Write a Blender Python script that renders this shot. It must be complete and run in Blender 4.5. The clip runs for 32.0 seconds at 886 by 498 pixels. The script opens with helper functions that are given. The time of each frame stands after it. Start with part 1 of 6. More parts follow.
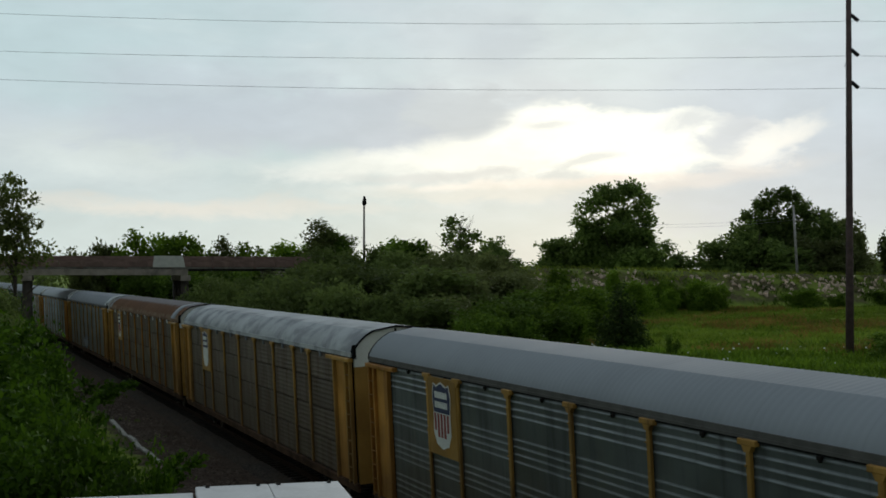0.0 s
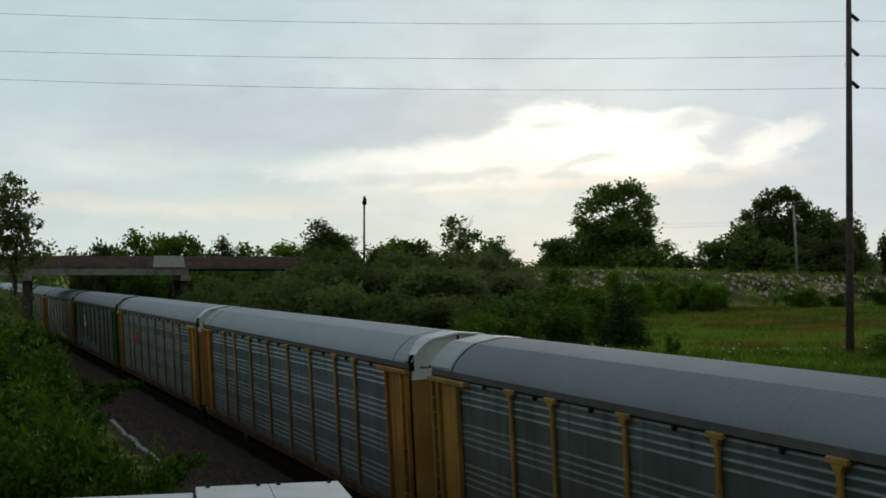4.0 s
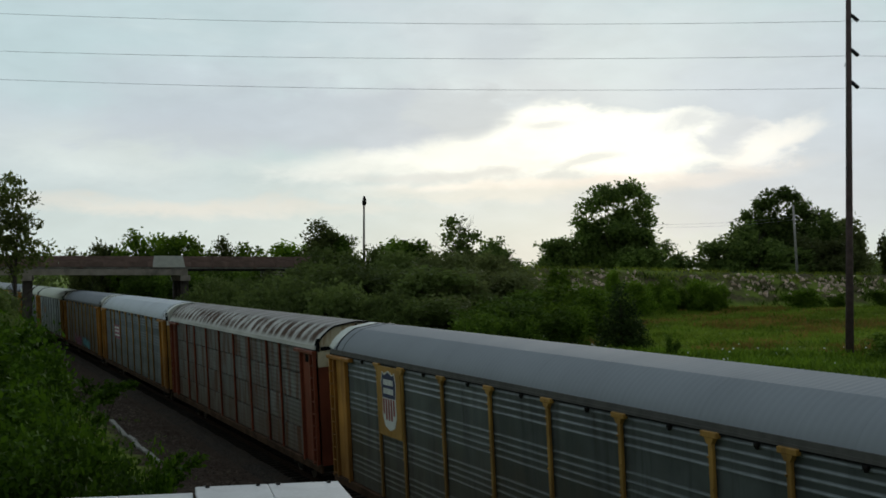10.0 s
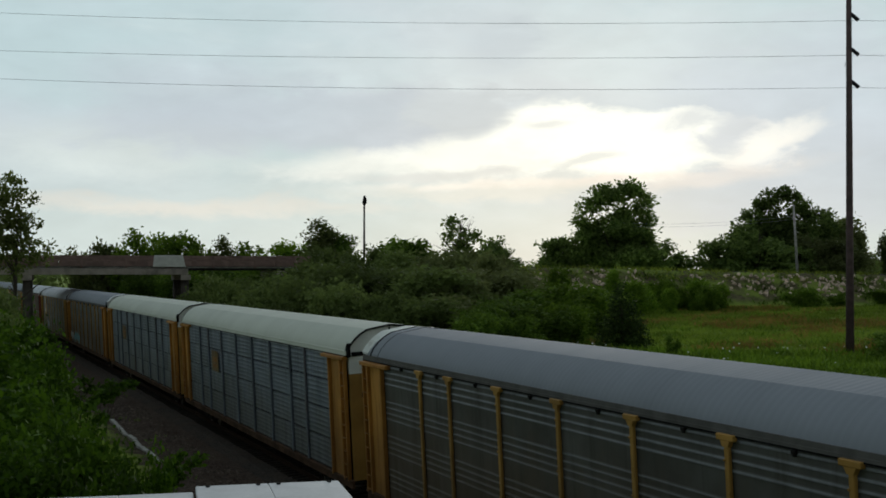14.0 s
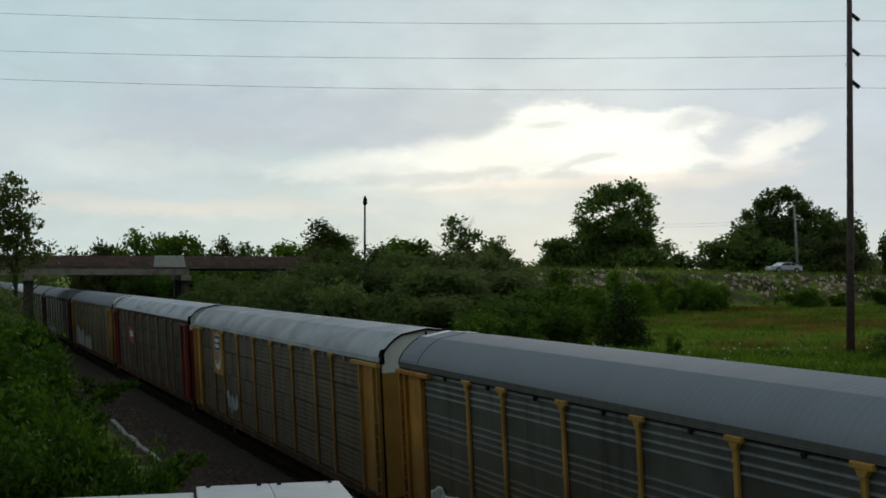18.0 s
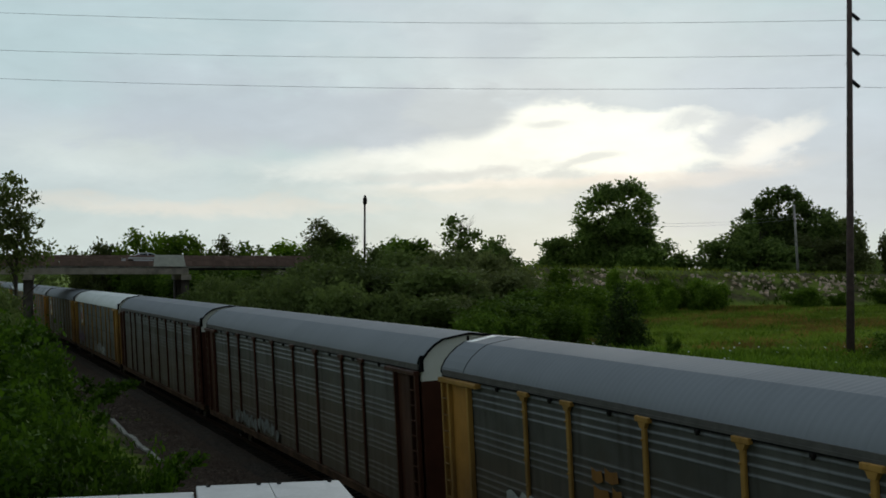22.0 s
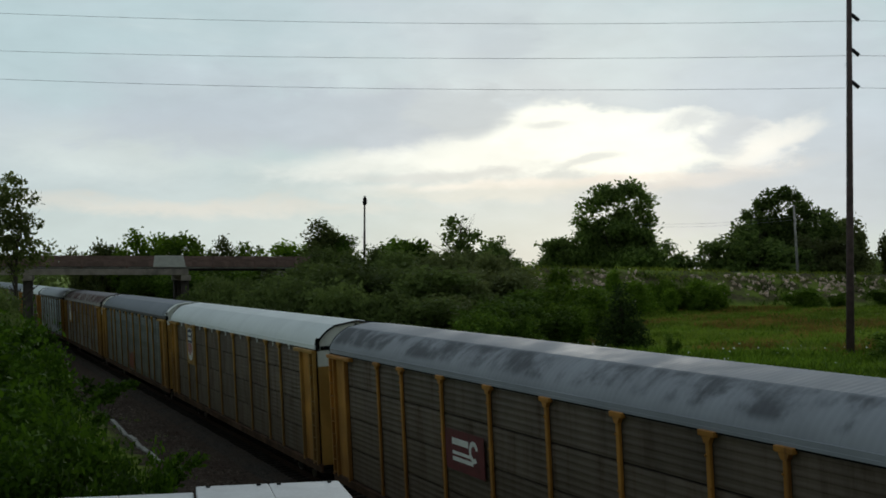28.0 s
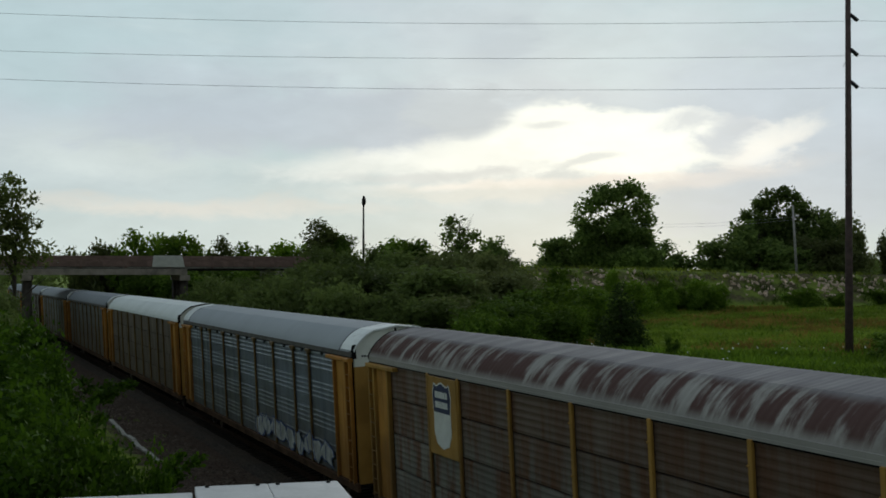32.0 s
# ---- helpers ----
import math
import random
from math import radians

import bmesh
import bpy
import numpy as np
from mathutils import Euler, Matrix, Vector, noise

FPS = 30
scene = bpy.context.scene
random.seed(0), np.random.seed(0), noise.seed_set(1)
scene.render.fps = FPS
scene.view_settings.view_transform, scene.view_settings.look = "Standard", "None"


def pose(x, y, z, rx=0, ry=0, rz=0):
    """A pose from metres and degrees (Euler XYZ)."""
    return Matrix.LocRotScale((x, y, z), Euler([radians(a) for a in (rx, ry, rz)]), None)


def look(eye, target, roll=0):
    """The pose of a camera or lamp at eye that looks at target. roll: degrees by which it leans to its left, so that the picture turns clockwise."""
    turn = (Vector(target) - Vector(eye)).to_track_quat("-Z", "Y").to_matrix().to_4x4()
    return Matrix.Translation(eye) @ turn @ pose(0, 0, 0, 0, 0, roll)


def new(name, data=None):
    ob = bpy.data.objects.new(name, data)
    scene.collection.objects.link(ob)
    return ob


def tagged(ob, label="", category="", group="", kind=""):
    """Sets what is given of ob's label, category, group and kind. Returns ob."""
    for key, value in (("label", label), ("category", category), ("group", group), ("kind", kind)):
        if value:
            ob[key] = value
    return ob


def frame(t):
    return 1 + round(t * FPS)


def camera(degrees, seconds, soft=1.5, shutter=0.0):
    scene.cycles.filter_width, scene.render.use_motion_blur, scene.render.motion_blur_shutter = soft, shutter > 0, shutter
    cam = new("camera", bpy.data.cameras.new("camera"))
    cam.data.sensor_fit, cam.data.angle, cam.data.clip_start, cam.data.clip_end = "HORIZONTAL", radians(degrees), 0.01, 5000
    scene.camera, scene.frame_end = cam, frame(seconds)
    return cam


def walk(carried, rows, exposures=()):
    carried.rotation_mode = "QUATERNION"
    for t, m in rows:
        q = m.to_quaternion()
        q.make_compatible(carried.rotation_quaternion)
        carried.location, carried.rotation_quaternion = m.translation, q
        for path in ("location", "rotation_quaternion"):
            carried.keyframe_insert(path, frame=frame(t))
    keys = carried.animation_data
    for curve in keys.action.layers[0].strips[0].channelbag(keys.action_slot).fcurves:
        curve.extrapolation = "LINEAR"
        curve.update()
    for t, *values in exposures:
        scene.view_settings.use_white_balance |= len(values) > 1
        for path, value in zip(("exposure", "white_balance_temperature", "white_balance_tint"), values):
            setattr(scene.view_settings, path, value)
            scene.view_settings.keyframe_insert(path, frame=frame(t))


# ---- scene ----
cam = camera(41.3, 32.0, soft=1.72)
EYE = 7.3755
# time, and the small sway of the tripod in thousandths of a radian (to the left, up)
SWAY = [
    (0, 0.1, 0), (0.5, 0, -0.1), (1, 0, -0.1), (1.5, -0.38, 0), (2, 0, -0.38), (2.5, 0, 0), (3, 1.59, 0.38), (3.5, 0.48, 0),
    (5.5, 0, -0.14), (6, 0.62, -0.14), (6.5, 0, -0.1), (7, 0, -0.72), (7.5, 0.1, 0), (8, 0, -0.62), (8.5, -0.62, -0.38),
    (9, -0.48, 0), (9.5, 0.62, -0.48), (10, 0, 0), (10.5, 0.62, -0.48), (11, -0.62, 0), (11.5, 0, -0.72), (12, 0, 0), (12.5, -0.38, 0),
    (13, 0, -0.24), (13.5, -1.01, 0), (14, 0.24, -0.48), (14.5, 0.62, -0.14), (16.5, -0.14, 0), (17, 0.87, -0.48), (17.5, 0, 0),
    (18, 0.72, -0.24), (18.5, 0.24, 0), (19, 0.62, 0), (19.5, 0.72, -0.38), (20, -0.77, 0), (20.5, 0.1, 0), (21, -0.77, -0.72),
    (21.5, 0.1, 0), (22, 0.62, -0.72), (22.5, 0.24, -0.38), (23, 0.72, -0.24), (23.5, -0.24, -0.48), (24, -0.87, 0), (24.5, 0.24, -0.14),
    (25, -0.77, 0.48), (25.5, 0, 0), (27.5, 0, -0.14), (28, 0.48, -0.24), (28.5, 0, 0), (29, 0.48, 0), (29.5, 0, -0.48),
    (30, 0, 0), (30.5, -0.14, -0.72), (31, 0.48, -0.24), (31.5, 0, 0), (32, -0.38, -0.24),
]
walk(cam, [(t, look((0, 0, EYE), (-0.1 * a, 100, EYE + 2.149 + 0.1 * b))) for t, a, b in SWAY],
     [(0, 0.02, 6500, 10), (14.5, 0.02, 6500, 10), (17, -0.04, 6420, 9.5), (32, -0.06, 6420, 9.5)])


# ---- small node language ----
class Graph:
    def __init__(self, tree):
        self.t = tree
        tree.nodes.clear()

    def node(self, kind, **sets):
        n = self.t.nodes.new(kind)
        for key, value in sets.items():
            setattr(n, key, value)
        return n

    def put(self, socket, value):
        if isinstance(value, bpy.types.NodeSocket):
            self.t.links.new(value, socket)
        elif isinstance(value, (tuple, list)) and socket.type == "RGBA":
            socket.default_value = (*value[:3], 1)
        else:
            socket.default_value = value

    def math(self, op, a, b=0.0, c=0.0, clamp=False):
        n = self.node("ShaderNodeMath", operation=op, use_clamp=clamp)
        for i, v in enumerate((a, b, c)):
            self.put(n.inputs[i], v)
        return n.outputs[0]

    def vec(self, op, a, b=(0, 0, 0)):
        n = self.node("ShaderNodeVectorMath", operation=op)
        self.put(n.inputs[0], a)
        self.put(n.inputs[1], b)
        return n.outputs[0]

    def noise(self, vec, scale, detail=4.0, rough=0.55, dist=0.0):
        n = self.node("ShaderNodeTexNoise")
        self.put(n.inputs["Vector"], vec)
        for key, v in (("Scale", scale), ("Detail", detail), ("Roughness", rough), ("Distortion", dist)):
            self.put(n.inputs[key], v)
        return n.outputs["Fac"]

    def voronoi(self, vec, scale, out="Distance", feature="F1"):
        n = self.node("ShaderNodeTexVoronoi", feature=feature)
        self.put(n.inputs["Vector"], vec)
        self.put(n.inputs["Scale"], scale)
        return n.outputs[out]

    def step(self, v, lo, hi, a=0.0, b=1.0):
        n = self.node("ShaderNodeMapRange", interpolation_type="SMOOTHSTEP")
        for i, x in enumerate((v, lo, hi, a, b)):
            self.put(n.inputs[i], x)
        return n.outputs[0]

    def mix(self, f, a, b, how="MIX"):
        n = self.node("ShaderNodeMix", data_type="RGBA", blend_type=how)
        self.put(n.inputs[0], f)
        self.put(n.inputs[6], a)
        self.put(n.inputs[7], b)
        return n.outputs[2]

    def split(self, v):
        n = self.node("ShaderNodeSeparateXYZ")
        self.put(n.inputs[0], v)
        return n.outputs

    def join(self, x, y, z):
        n = self.node("ShaderNodeCombineXYZ")
        for i, v in enumerate((x, y, z)):
            self.put(n.inputs[i], v)
        return n.outputs[0]


# ---- world: a broken overcast, brightest over the low sun ----
SUN_AZ, SUN_EL = 0.115, 0.110
world = bpy.data.worlds.new("overcast_sky")
scene.world = world
world.use_nodes = True
g = Graph(world.node_tree)
way = g.node("ShaderNodeTexCoord").outputs["Generated"]
dx, dy, dz = g.split(way)
az = g.math("ARCTAN2", dx, dy)
el = g.math("ARCSINE", dz)
flat = g.join(az, g.math("MULTIPLY", el, 2.4), 0.0)
wide = g.join(az, g.math("MULTIPLY", el, 6.0), 0.3)
n_big = g.noise(flat, 3.1, 5.0, 0.5, 0.2)
n_mid = g.noise(flat, 8.0, 6.0, 0.55, 0.5)
n_fine = g.noise(flat, 21.0, 6.0, 0.6, 0.3)
n_torn = g.noise(g.join(az, g.math("MULTIPLY", el, 1.9), 0.7), 17.0, 8.0, 0.62, 0.4)
n_band = g.noise(wide, 4.0, 5.0, 0.55, 0.3)
clouds = g.mix(g.step(n_big, 0.36, 0.64), (0.53, 0.66, 0.70), (0.577, 0.653, 0.710))
clouds = g.mix(g.step(n_band, 0.52, 0.74, 0.0, 0.55), clouds, (0.670, 0.752, 0.765))
warp = g.math("MULTIPLY", g.math("SUBTRACT", n_mid, 0.5), 0.075)
warp2 = g.math("MULTIPLY", g.math("SUBTRACT", n_fine, 0.5), 0.05)
a0 = g.math("ADD", az, g.math("ADD", warp, warp2))
e0 = g.math("ADD", el, g.math("MULTIPLY", g.math("ADD", warp2, warp), 0.42))

a1 = g.math("ADD", az, g.math("MULTIPLY", warp2, 0.5))
e1 = g.math("ADD", el, g.math("MULTIPLY", g.math("SUBTRACT", n_torn, 0.5), 0.016))


def oval(across, up, ra, rb, lean=0.0, crisp=False):
    """Distance from a soft-edged cloud shape's centre, 1 at its rim; all in thousandths of the view."""
    ca = math.atan(across / 2080.3)
    ce = math.atan(up / 2080.3 * math.cos(ca))
    da = g.math("SUBTRACT", a1 if crisp else a0, ca)
    p = g.math("DIVIDE", da, ra / 2080.3)
    q = g.math("DIVIDE", g.math("SUBTRACT", g.math("SUBTRACT", e1 if crisp else e0, ce), g.math("MULTIPLY", da, lean)), rb / 2080.3)
    return g.math("SQRT", g.math("ADD", g.math("POWER", p, 2.0), g.math("POWER", q, 2.0)))


def cloud(shape_, soft, amount, color, torn=0.0):
    if torn:
        shape_ = g.math("ADD", shape_, g.math("MULTIPLY", g.math("SUBTRACT", n_torn, 0.5), torn))
    return g.mix(g.step(shape_, 1.0 + soft, 1.0 - soft, 0.0, amount), clouds, color)


# pale lower sky
clouds = g.mix(g.step(el, 0.13, 0.03, 0.0, 0.8), clouds, (0.618, 0.713, 0.700))
# veils, then the grey bank over the break, then the break itself
clouds = cloud(oval(330, 300, 470, 190), 0.7, 0.65, (0.707, 0.777, 0.800), 1.0)
clouds = cloud(oval(-560, 225, 210, 45), 0.7, 0.5, (0.744, 0.802, 0.770), 1.0)
clouds = cloud(oval(-190, 270, 430, 60, 0.03), 0.35, 0.75, (0.525, 0.584, 0.660), 1.2)
clouds = cloud(oval(-430, 330, 190, 48), 0.5, 0.5, (0.515, 0.59, 0.655), 1.4)
clouds = cloud(oval(100, 400, 60, 45), 0.6, 0.5, (0.515, 0.59, 0.655), 1.4)
clouds = cloud(oval(640, 250, 250, 160), 0.5, 0.6, (0.56, 0.625, 0.715), 1.2)
clouds = cloud(oval(560, 150, 330, 60), 0.6, 0.6, (0.56, 0.629, 0.690), 1.0)
clouds = cloud(oval(120, 165, 280, 32), 0.5, 0.6, (0.765, 0.80, 0.775), 1.0)
clouds = cloud(oval(-60, 198, 240, 24, 0.08), 0.6, 0.8, (0.895, 0.92, 0.875), 1.2)
clouds = cloud(oval(120, 212, 190, 36, 0.05), 0.45, 0.95, (0.98, 1.0, 0.94), 1.2)
clouds = cloud(oval(520, 228, 105, 36, 0.0), 0.3, 0.85, (0.90, 0.91, 0.89), 2.2)
clouds = cloud(oval(560, 232, 90, 20, 0.30), 0.6, 0.8, (0.93, 0.94, 0.90), 1.6)
clouds = cloud(oval(305, 228, 195, 60, -0.02), 0.22, 1.0, (1.06, 1.08, 1.0), 0.8)
clouds = cloud(oval(190, 258, 100, 44), 0.25, 1.0, (1.05, 1.07, 1.0), 0.7)
clouds = cloud(oval(395, 258, 100, 34), 0.25, 1.0, (1.05, 1.07, 1.0), 0.7)
clouds = cloud(oval(190, 322, 190, 20, -0.02), 0.5, 0.75, (0.66, 0.725, 0.765), 0.8)
clouds = cloud(oval(470, 170, 150, 14, 0.14), 0.7, 0.6, (0.80, 0.76, 0.72), 1.0)
clouds = cloud(oval(30, 292, 100, 46, 0.10), 0.30, 0.9, (0.575, 0.635, 0.675), 1.1)
clouds = cloud(oval(80, 158, 170, 9, 0.02, True), 0.7, 0.8, (0.94, 0.90, 0.83), 0.9)
clouds = cloud(oval(-20, 174, 125, 7, 0.03, True), 0.7, 0.9, (0.70, 0.735, 0.73), 0.9)
clouds = cloud(oval(100, 184, 34, 7, 0.10, True), 0.7, 0.9, (0.70, 0.735, 0.73), 0.8)
clouds = cloud(oval(255, 204, 56, 7, 0.12, True), 0.7, 0.9, (0.74, 0.78, 0.77), 0.9)
clouds = cloud(oval(178, 266, 38, 7, 0.0, True), 0.7, 0.8, (0.76, 0.79, 0.78), 0.9)
clouds = cloud(oval(578, 228, 66, 16, 0.42, True), 0.6, 0.9, (0.96, 0.95, 0.90), 1.2)
clouds = cloud(oval(500, 242, 46, 30, 0.2), 0.6, 0.9, (0.625, 0.68, 0.735), 2.6)
clouds = cloud(oval(436, 272, 36, 16, 0.1), 0.7, 0.8, (0.68, 0.73, 0.765), 2.6)
clouds = cloud(oval(330, 168, 120, 7, 0.06, True), 0.7, 0.7, (0.86, 0.81, 0.76), 0.9)
clouds = cloud(oval(-470, 120, 290, 13), 0.8, 0.8, (0.775, 0.755, 0.700), 1.0)
clouds = cloud(oval(60, 142, 200, 10), 0.8, 0.6, (0.735, 0.755, 0.71), 1.0)
mottle = g.math("ADD", g.math("MULTIPLY", n_fine, 0.16), g.math("ADD", g.math("MULTIPLY", n_mid, 0.22), 0.81))
clouds = g.mix(1.0, clouds, g.join(mottle, mottle, mottle), "MULTIPLY")
# the far half of the sky, away from the sun, is duller
# and it is dimmed overhead, out of view, to weaken light from above
facing = g.math("MULTIPLY", g.step(dy, -0.55, 0.8, 0.48, 1.0), g.step(el, 0.25, 0.8, 1.0, 0.74))
clouds = g.mix(1.0, clouds, g.join(facing, facing, facing), "MULTIPLY")
clouds = g.mix(1.0, clouds, (0.985, 1.0, 0.985), "MULTIPLY")
below = g.step(dz, -0.02, -0.1)
clouds = g.mix(below, clouds, (0.10, 0.11, 0.07))
air = g.node("ShaderNodeTexSky", sky_type="NISHITA", sun_disc=False, sun_elevation=SUN_EL, sun_rotation=SUN_AZ)
bg_air, bg_cloud = g.node("ShaderNodeBackground"), g.node("ShaderNodeBackground")
g.put(bg_air.inputs[0], air.outputs[0])
g.put(bg_air.inputs[1], 0.1)
g.put(bg_cloud.inputs[0], clouds)
g.put(bg_cloud.inputs[1], 1.0)
cover = g.node("ShaderNodeMixShader")
g.put(cover.inputs[0], 0.97)
g.t.links.new(bg_air.outputs[0], cover.inputs[1])
g.t.links.new(bg_cloud.outputs[0], cover.inputs[2])
out = g.node("ShaderNodeOutputWorld")
g.t.links.new(cover.outputs[0], out.inputs[0])

sun = new("sun", bpy.data.lights.new("sun", "SUN"))
sun.data.energy, sun.data.angle, sun.data.color = 0.5, radians(14), (1.0, 0.95, 0.86)
sun.matrix_world = look((0, 0, 0), (-math.sin(SUN_AZ), -math.cos(SUN_AZ), -math.tan(SUN_EL + 0.1)))
scene.view_settings.exposure = 0.0


# ---- materials ----
def finish(name, g, color, rough, metal=0.0, bump=None, strength=0.3, depth=0.02, translucent=0.0, gloss=0.5):
    b = g.node("ShaderNodeBsdfPrincipled")
    g.put(b.inputs["Base Color"], color)
    g.put(b.inputs["Roughness"], rough)
    g.put(b.inputs["Metallic"], metal)
    b.inputs["Specular IOR Level"].default_value = gloss
    if bump is not None:
        n = g.node("ShaderNodeBump")
        n.inputs["Strength"].default_value, n.inputs["Distance"].default_value = strength, depth
        g.put(n.inputs["Height"], bump)
        g.t.links.new(n.outputs[0], b.inputs["Normal"])
    out = g.node("ShaderNodeOutputMaterial")
    last = b.outputs[0]
    if translucent:
        tr, mx = g.node("ShaderNodeBsdfTranslucent"), g.node("ShaderNodeMixShader")
        g.put(tr.inputs[0], color)
        mx.inputs[0].default_value = translucent
        g.t.links.new(last, mx.inputs[1])
        g.t.links.new(tr.outputs[0], mx.inputs[2])
        last = mx.outputs[0]
    g.t.links.new(last, out.inputs[0])


def begin(name):
    m = bpy.data.materials.new(name)
    m.use_nodes = True
    g = Graph(m.node_tree)
    pos = g.node("ShaderNodeTexCoord").outputs["Object"]
    rnd = g.node("ShaderNodeObjectInfo").outputs["Random"]
    pos = g.vec("ADD", pos, g.join(g.math("MULTIPLY", rnd, 37.0), g.math("MULTIPLY", rnd, 11.0), 0.0))
    return m, g, pos, rnd


def plain(name, color, rough=0.6, metal=0.0, vary=0.25, scale=3.0, bump=0.15, dirt=(0.05, 0.045, 0.04), dirty=0.25, gloss=0.35):
    """A painted or raw surface with soft mottling, fine grain and stains."""
    m, g, pos, rnd = begin(name)
    big, fine = g.noise(pos, scale, 5.0), g.noise(pos, scale * 14, 4.0)
    lo = tuple(c * (1 - vary) for c in color)
    hi = tuple(min(1.0, c * (1 + vary)) for c in color)
    col = g.mix(g.step(big, 0.3, 0.7), lo, hi)
    col = g.mix(g.step(fine, 0.35, 0.75, 0.0, 0.3), col, lo)
    col = g.mix(g.step(g.noise(pos, scale * 0.6, 6.0, 0.65), 0.5, 0.75, 0.0, dirty), col, dirt)
    finish(name, g, col, g.step(fine, 0.2, 0.8, max(0.05, rough - 0.12), min(1.0, rough + 0.1)), metal, fine, bump, 0.01, gloss=gloss)
    return m


def weathered(name, color, rust, rusty, rough=0.55, metal=0.0, streak=(2.2, 0.22), base_vary=0.22, gloss=0.15, ridge=None, dust=None):
    """Sheet metal on rolling stock: stains and rust that run down from above."""
    m, g, pos, rnd = begin(name)
    run = g.vec("MULTIPLY", pos, (streak[0], streak[0], streak[1]))
    big, lines, fine = g.noise(pos, 0.8, 4.0), g.noise(run, 1.0, 6.0, 0.65, 0.3), g.noise(pos, 26.0, 3.0)
    lo, hi = tuple(c * (1 - base_vary) for c in color), tuple(min(1.0, c * (1 + base_vary)) for c in color)
    col = g.mix(g.step(big, 0.3, 0.7), lo, hi)
    tone = g.step(rnd, 0.0, 1.0, 0.88, 1.1)
    col = g.mix(1.0, col, g.join(tone, tone, tone), "MULTIPLY")
    mask = g.math("MULTIPLY", g.step(lines, 0.62 - 0.3 * rusty, 0.85 - 0.3 * rusty), min(1.0, 0.35 + rusty))
    col = g.mix(mask, col, rust)
    col = g.mix(g.step(fine, 0.55, 0.8, 0.0, 0.25), col, rust)
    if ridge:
        # sky light caught by the proud folds, put into the colour, broken by streaks
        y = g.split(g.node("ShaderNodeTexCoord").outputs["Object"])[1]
        fold_gleam = g.math("MULTIPLY", g.step(y, -0.005, -0.011), g.step(lines, 0.75, 0.35, 0.35, 1.0))
        col = g.mix(fold_gleam, col, ridge)
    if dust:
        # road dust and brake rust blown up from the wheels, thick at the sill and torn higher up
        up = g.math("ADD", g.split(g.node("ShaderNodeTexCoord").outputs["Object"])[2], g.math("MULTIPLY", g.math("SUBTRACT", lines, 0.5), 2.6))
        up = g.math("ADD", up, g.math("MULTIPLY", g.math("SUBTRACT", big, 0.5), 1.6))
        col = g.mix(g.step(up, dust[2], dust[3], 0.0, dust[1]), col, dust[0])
    finish(name, g, col, g.step(lines, 0.3, 0.8, rough - 0.1, rough + 0.2), metal, fine, 0.12, 0.006, gloss=gloss)
    return m


def roof_metal(name, color, stain, amount, rough=0.6, across=1.3, along=0.35, metal=0.0, soft=0.10, gloss=0.15, even=0.0, streaky=0.25, crest=None, top=None, beat=0.0, foot=None):
    """A roof sheet: stains run over the curve; sheets join every 1.2 m."""
    m, g, pos, rnd = begin(name)
    run = g.vec("MULTIPLY", pos, (across, along, along))
    n1, n2, fine = g.noise(run, 1.0, 5.0, 0.6, 0.2), g.noise(g.vec("MULTIPLY", pos, (7.0, 0.7, 0.7)), 1.0, 4.0, 0.6), g.noise(pos, 30.0, 3.0)
    big = g.noise(pos, 0.5, 4.0)
    col = g.mix(g.step(big, 0.3, 0.7), tuple(c * (0.88 + 0.08 * even) for c in color), tuple(min(1, c * (1.08 - 0.05 * even)) for c in color))
    f = g.math("ADD", g.math("MULTIPLY", n1, 1.0 - streaky * (1 - 0.8 * even)), g.math("MULTIPLY", n2, streaky * (1 - 0.8 * even)))
    if beat:
        # paint holds on along each joint and peels in mid-sheet
        swing = g.math("SINE", g.math("MULTIPLY", g.split(pos)[0], 2 * math.pi / 0.95))
        f = g.math("ADD", f, g.math("MULTIPLY", swing, beat))
    thr = 0.64 - 0.26 * amount
    mask = g.step(f, thr - soft, thr + soft, 0.0, min(1.0, 0.25 + 1.2 * amount) * (1 - 0.85 * even))
    if crest:
        mask = g.math("MULTIPLY", mask, g.step(g.split(pos)[2], crest[0], crest[1]))
    if foot:
        mask = g.math("MULTIPLY", mask, g.step(g.math("ADD", g.split(pos)[2], g.math("MULTIPLY", n1, 0.12)), foot[0], foot[1]))
    col = g.mix(mask, col, stain)
    if top:
        col = g.mix(g.step(g.math("ADD", g.split(pos)[2], g.math("MULTIPLY", n1, 0.20)), 5.68, 5.82, 0.0, 0.85), col, top)
    x = g.split(pos)[0]
    saw = g.math("FRACT", g.math("DIVIDE", x, 1.22))
    rib = g.step(g.math("ABSOLUTE", g.math("SUBTRACT", saw, 0.5)), 0.485, 0.5)
    col = g.mix(g.math("MULTIPLY", rib, 0.16), col, tuple(c * 0.55 for c in color))
    finish(name, g, col, g.step(f, 0.3, 0.7, rough - 0.05 + 0.2 * even, rough + 0.25 - 0.05 * even), metal, g.math("ADD", rib, g.math("MULTIPLY", fine, 0.15)), 0.12, 0.010, gloss=gloss)
    return m


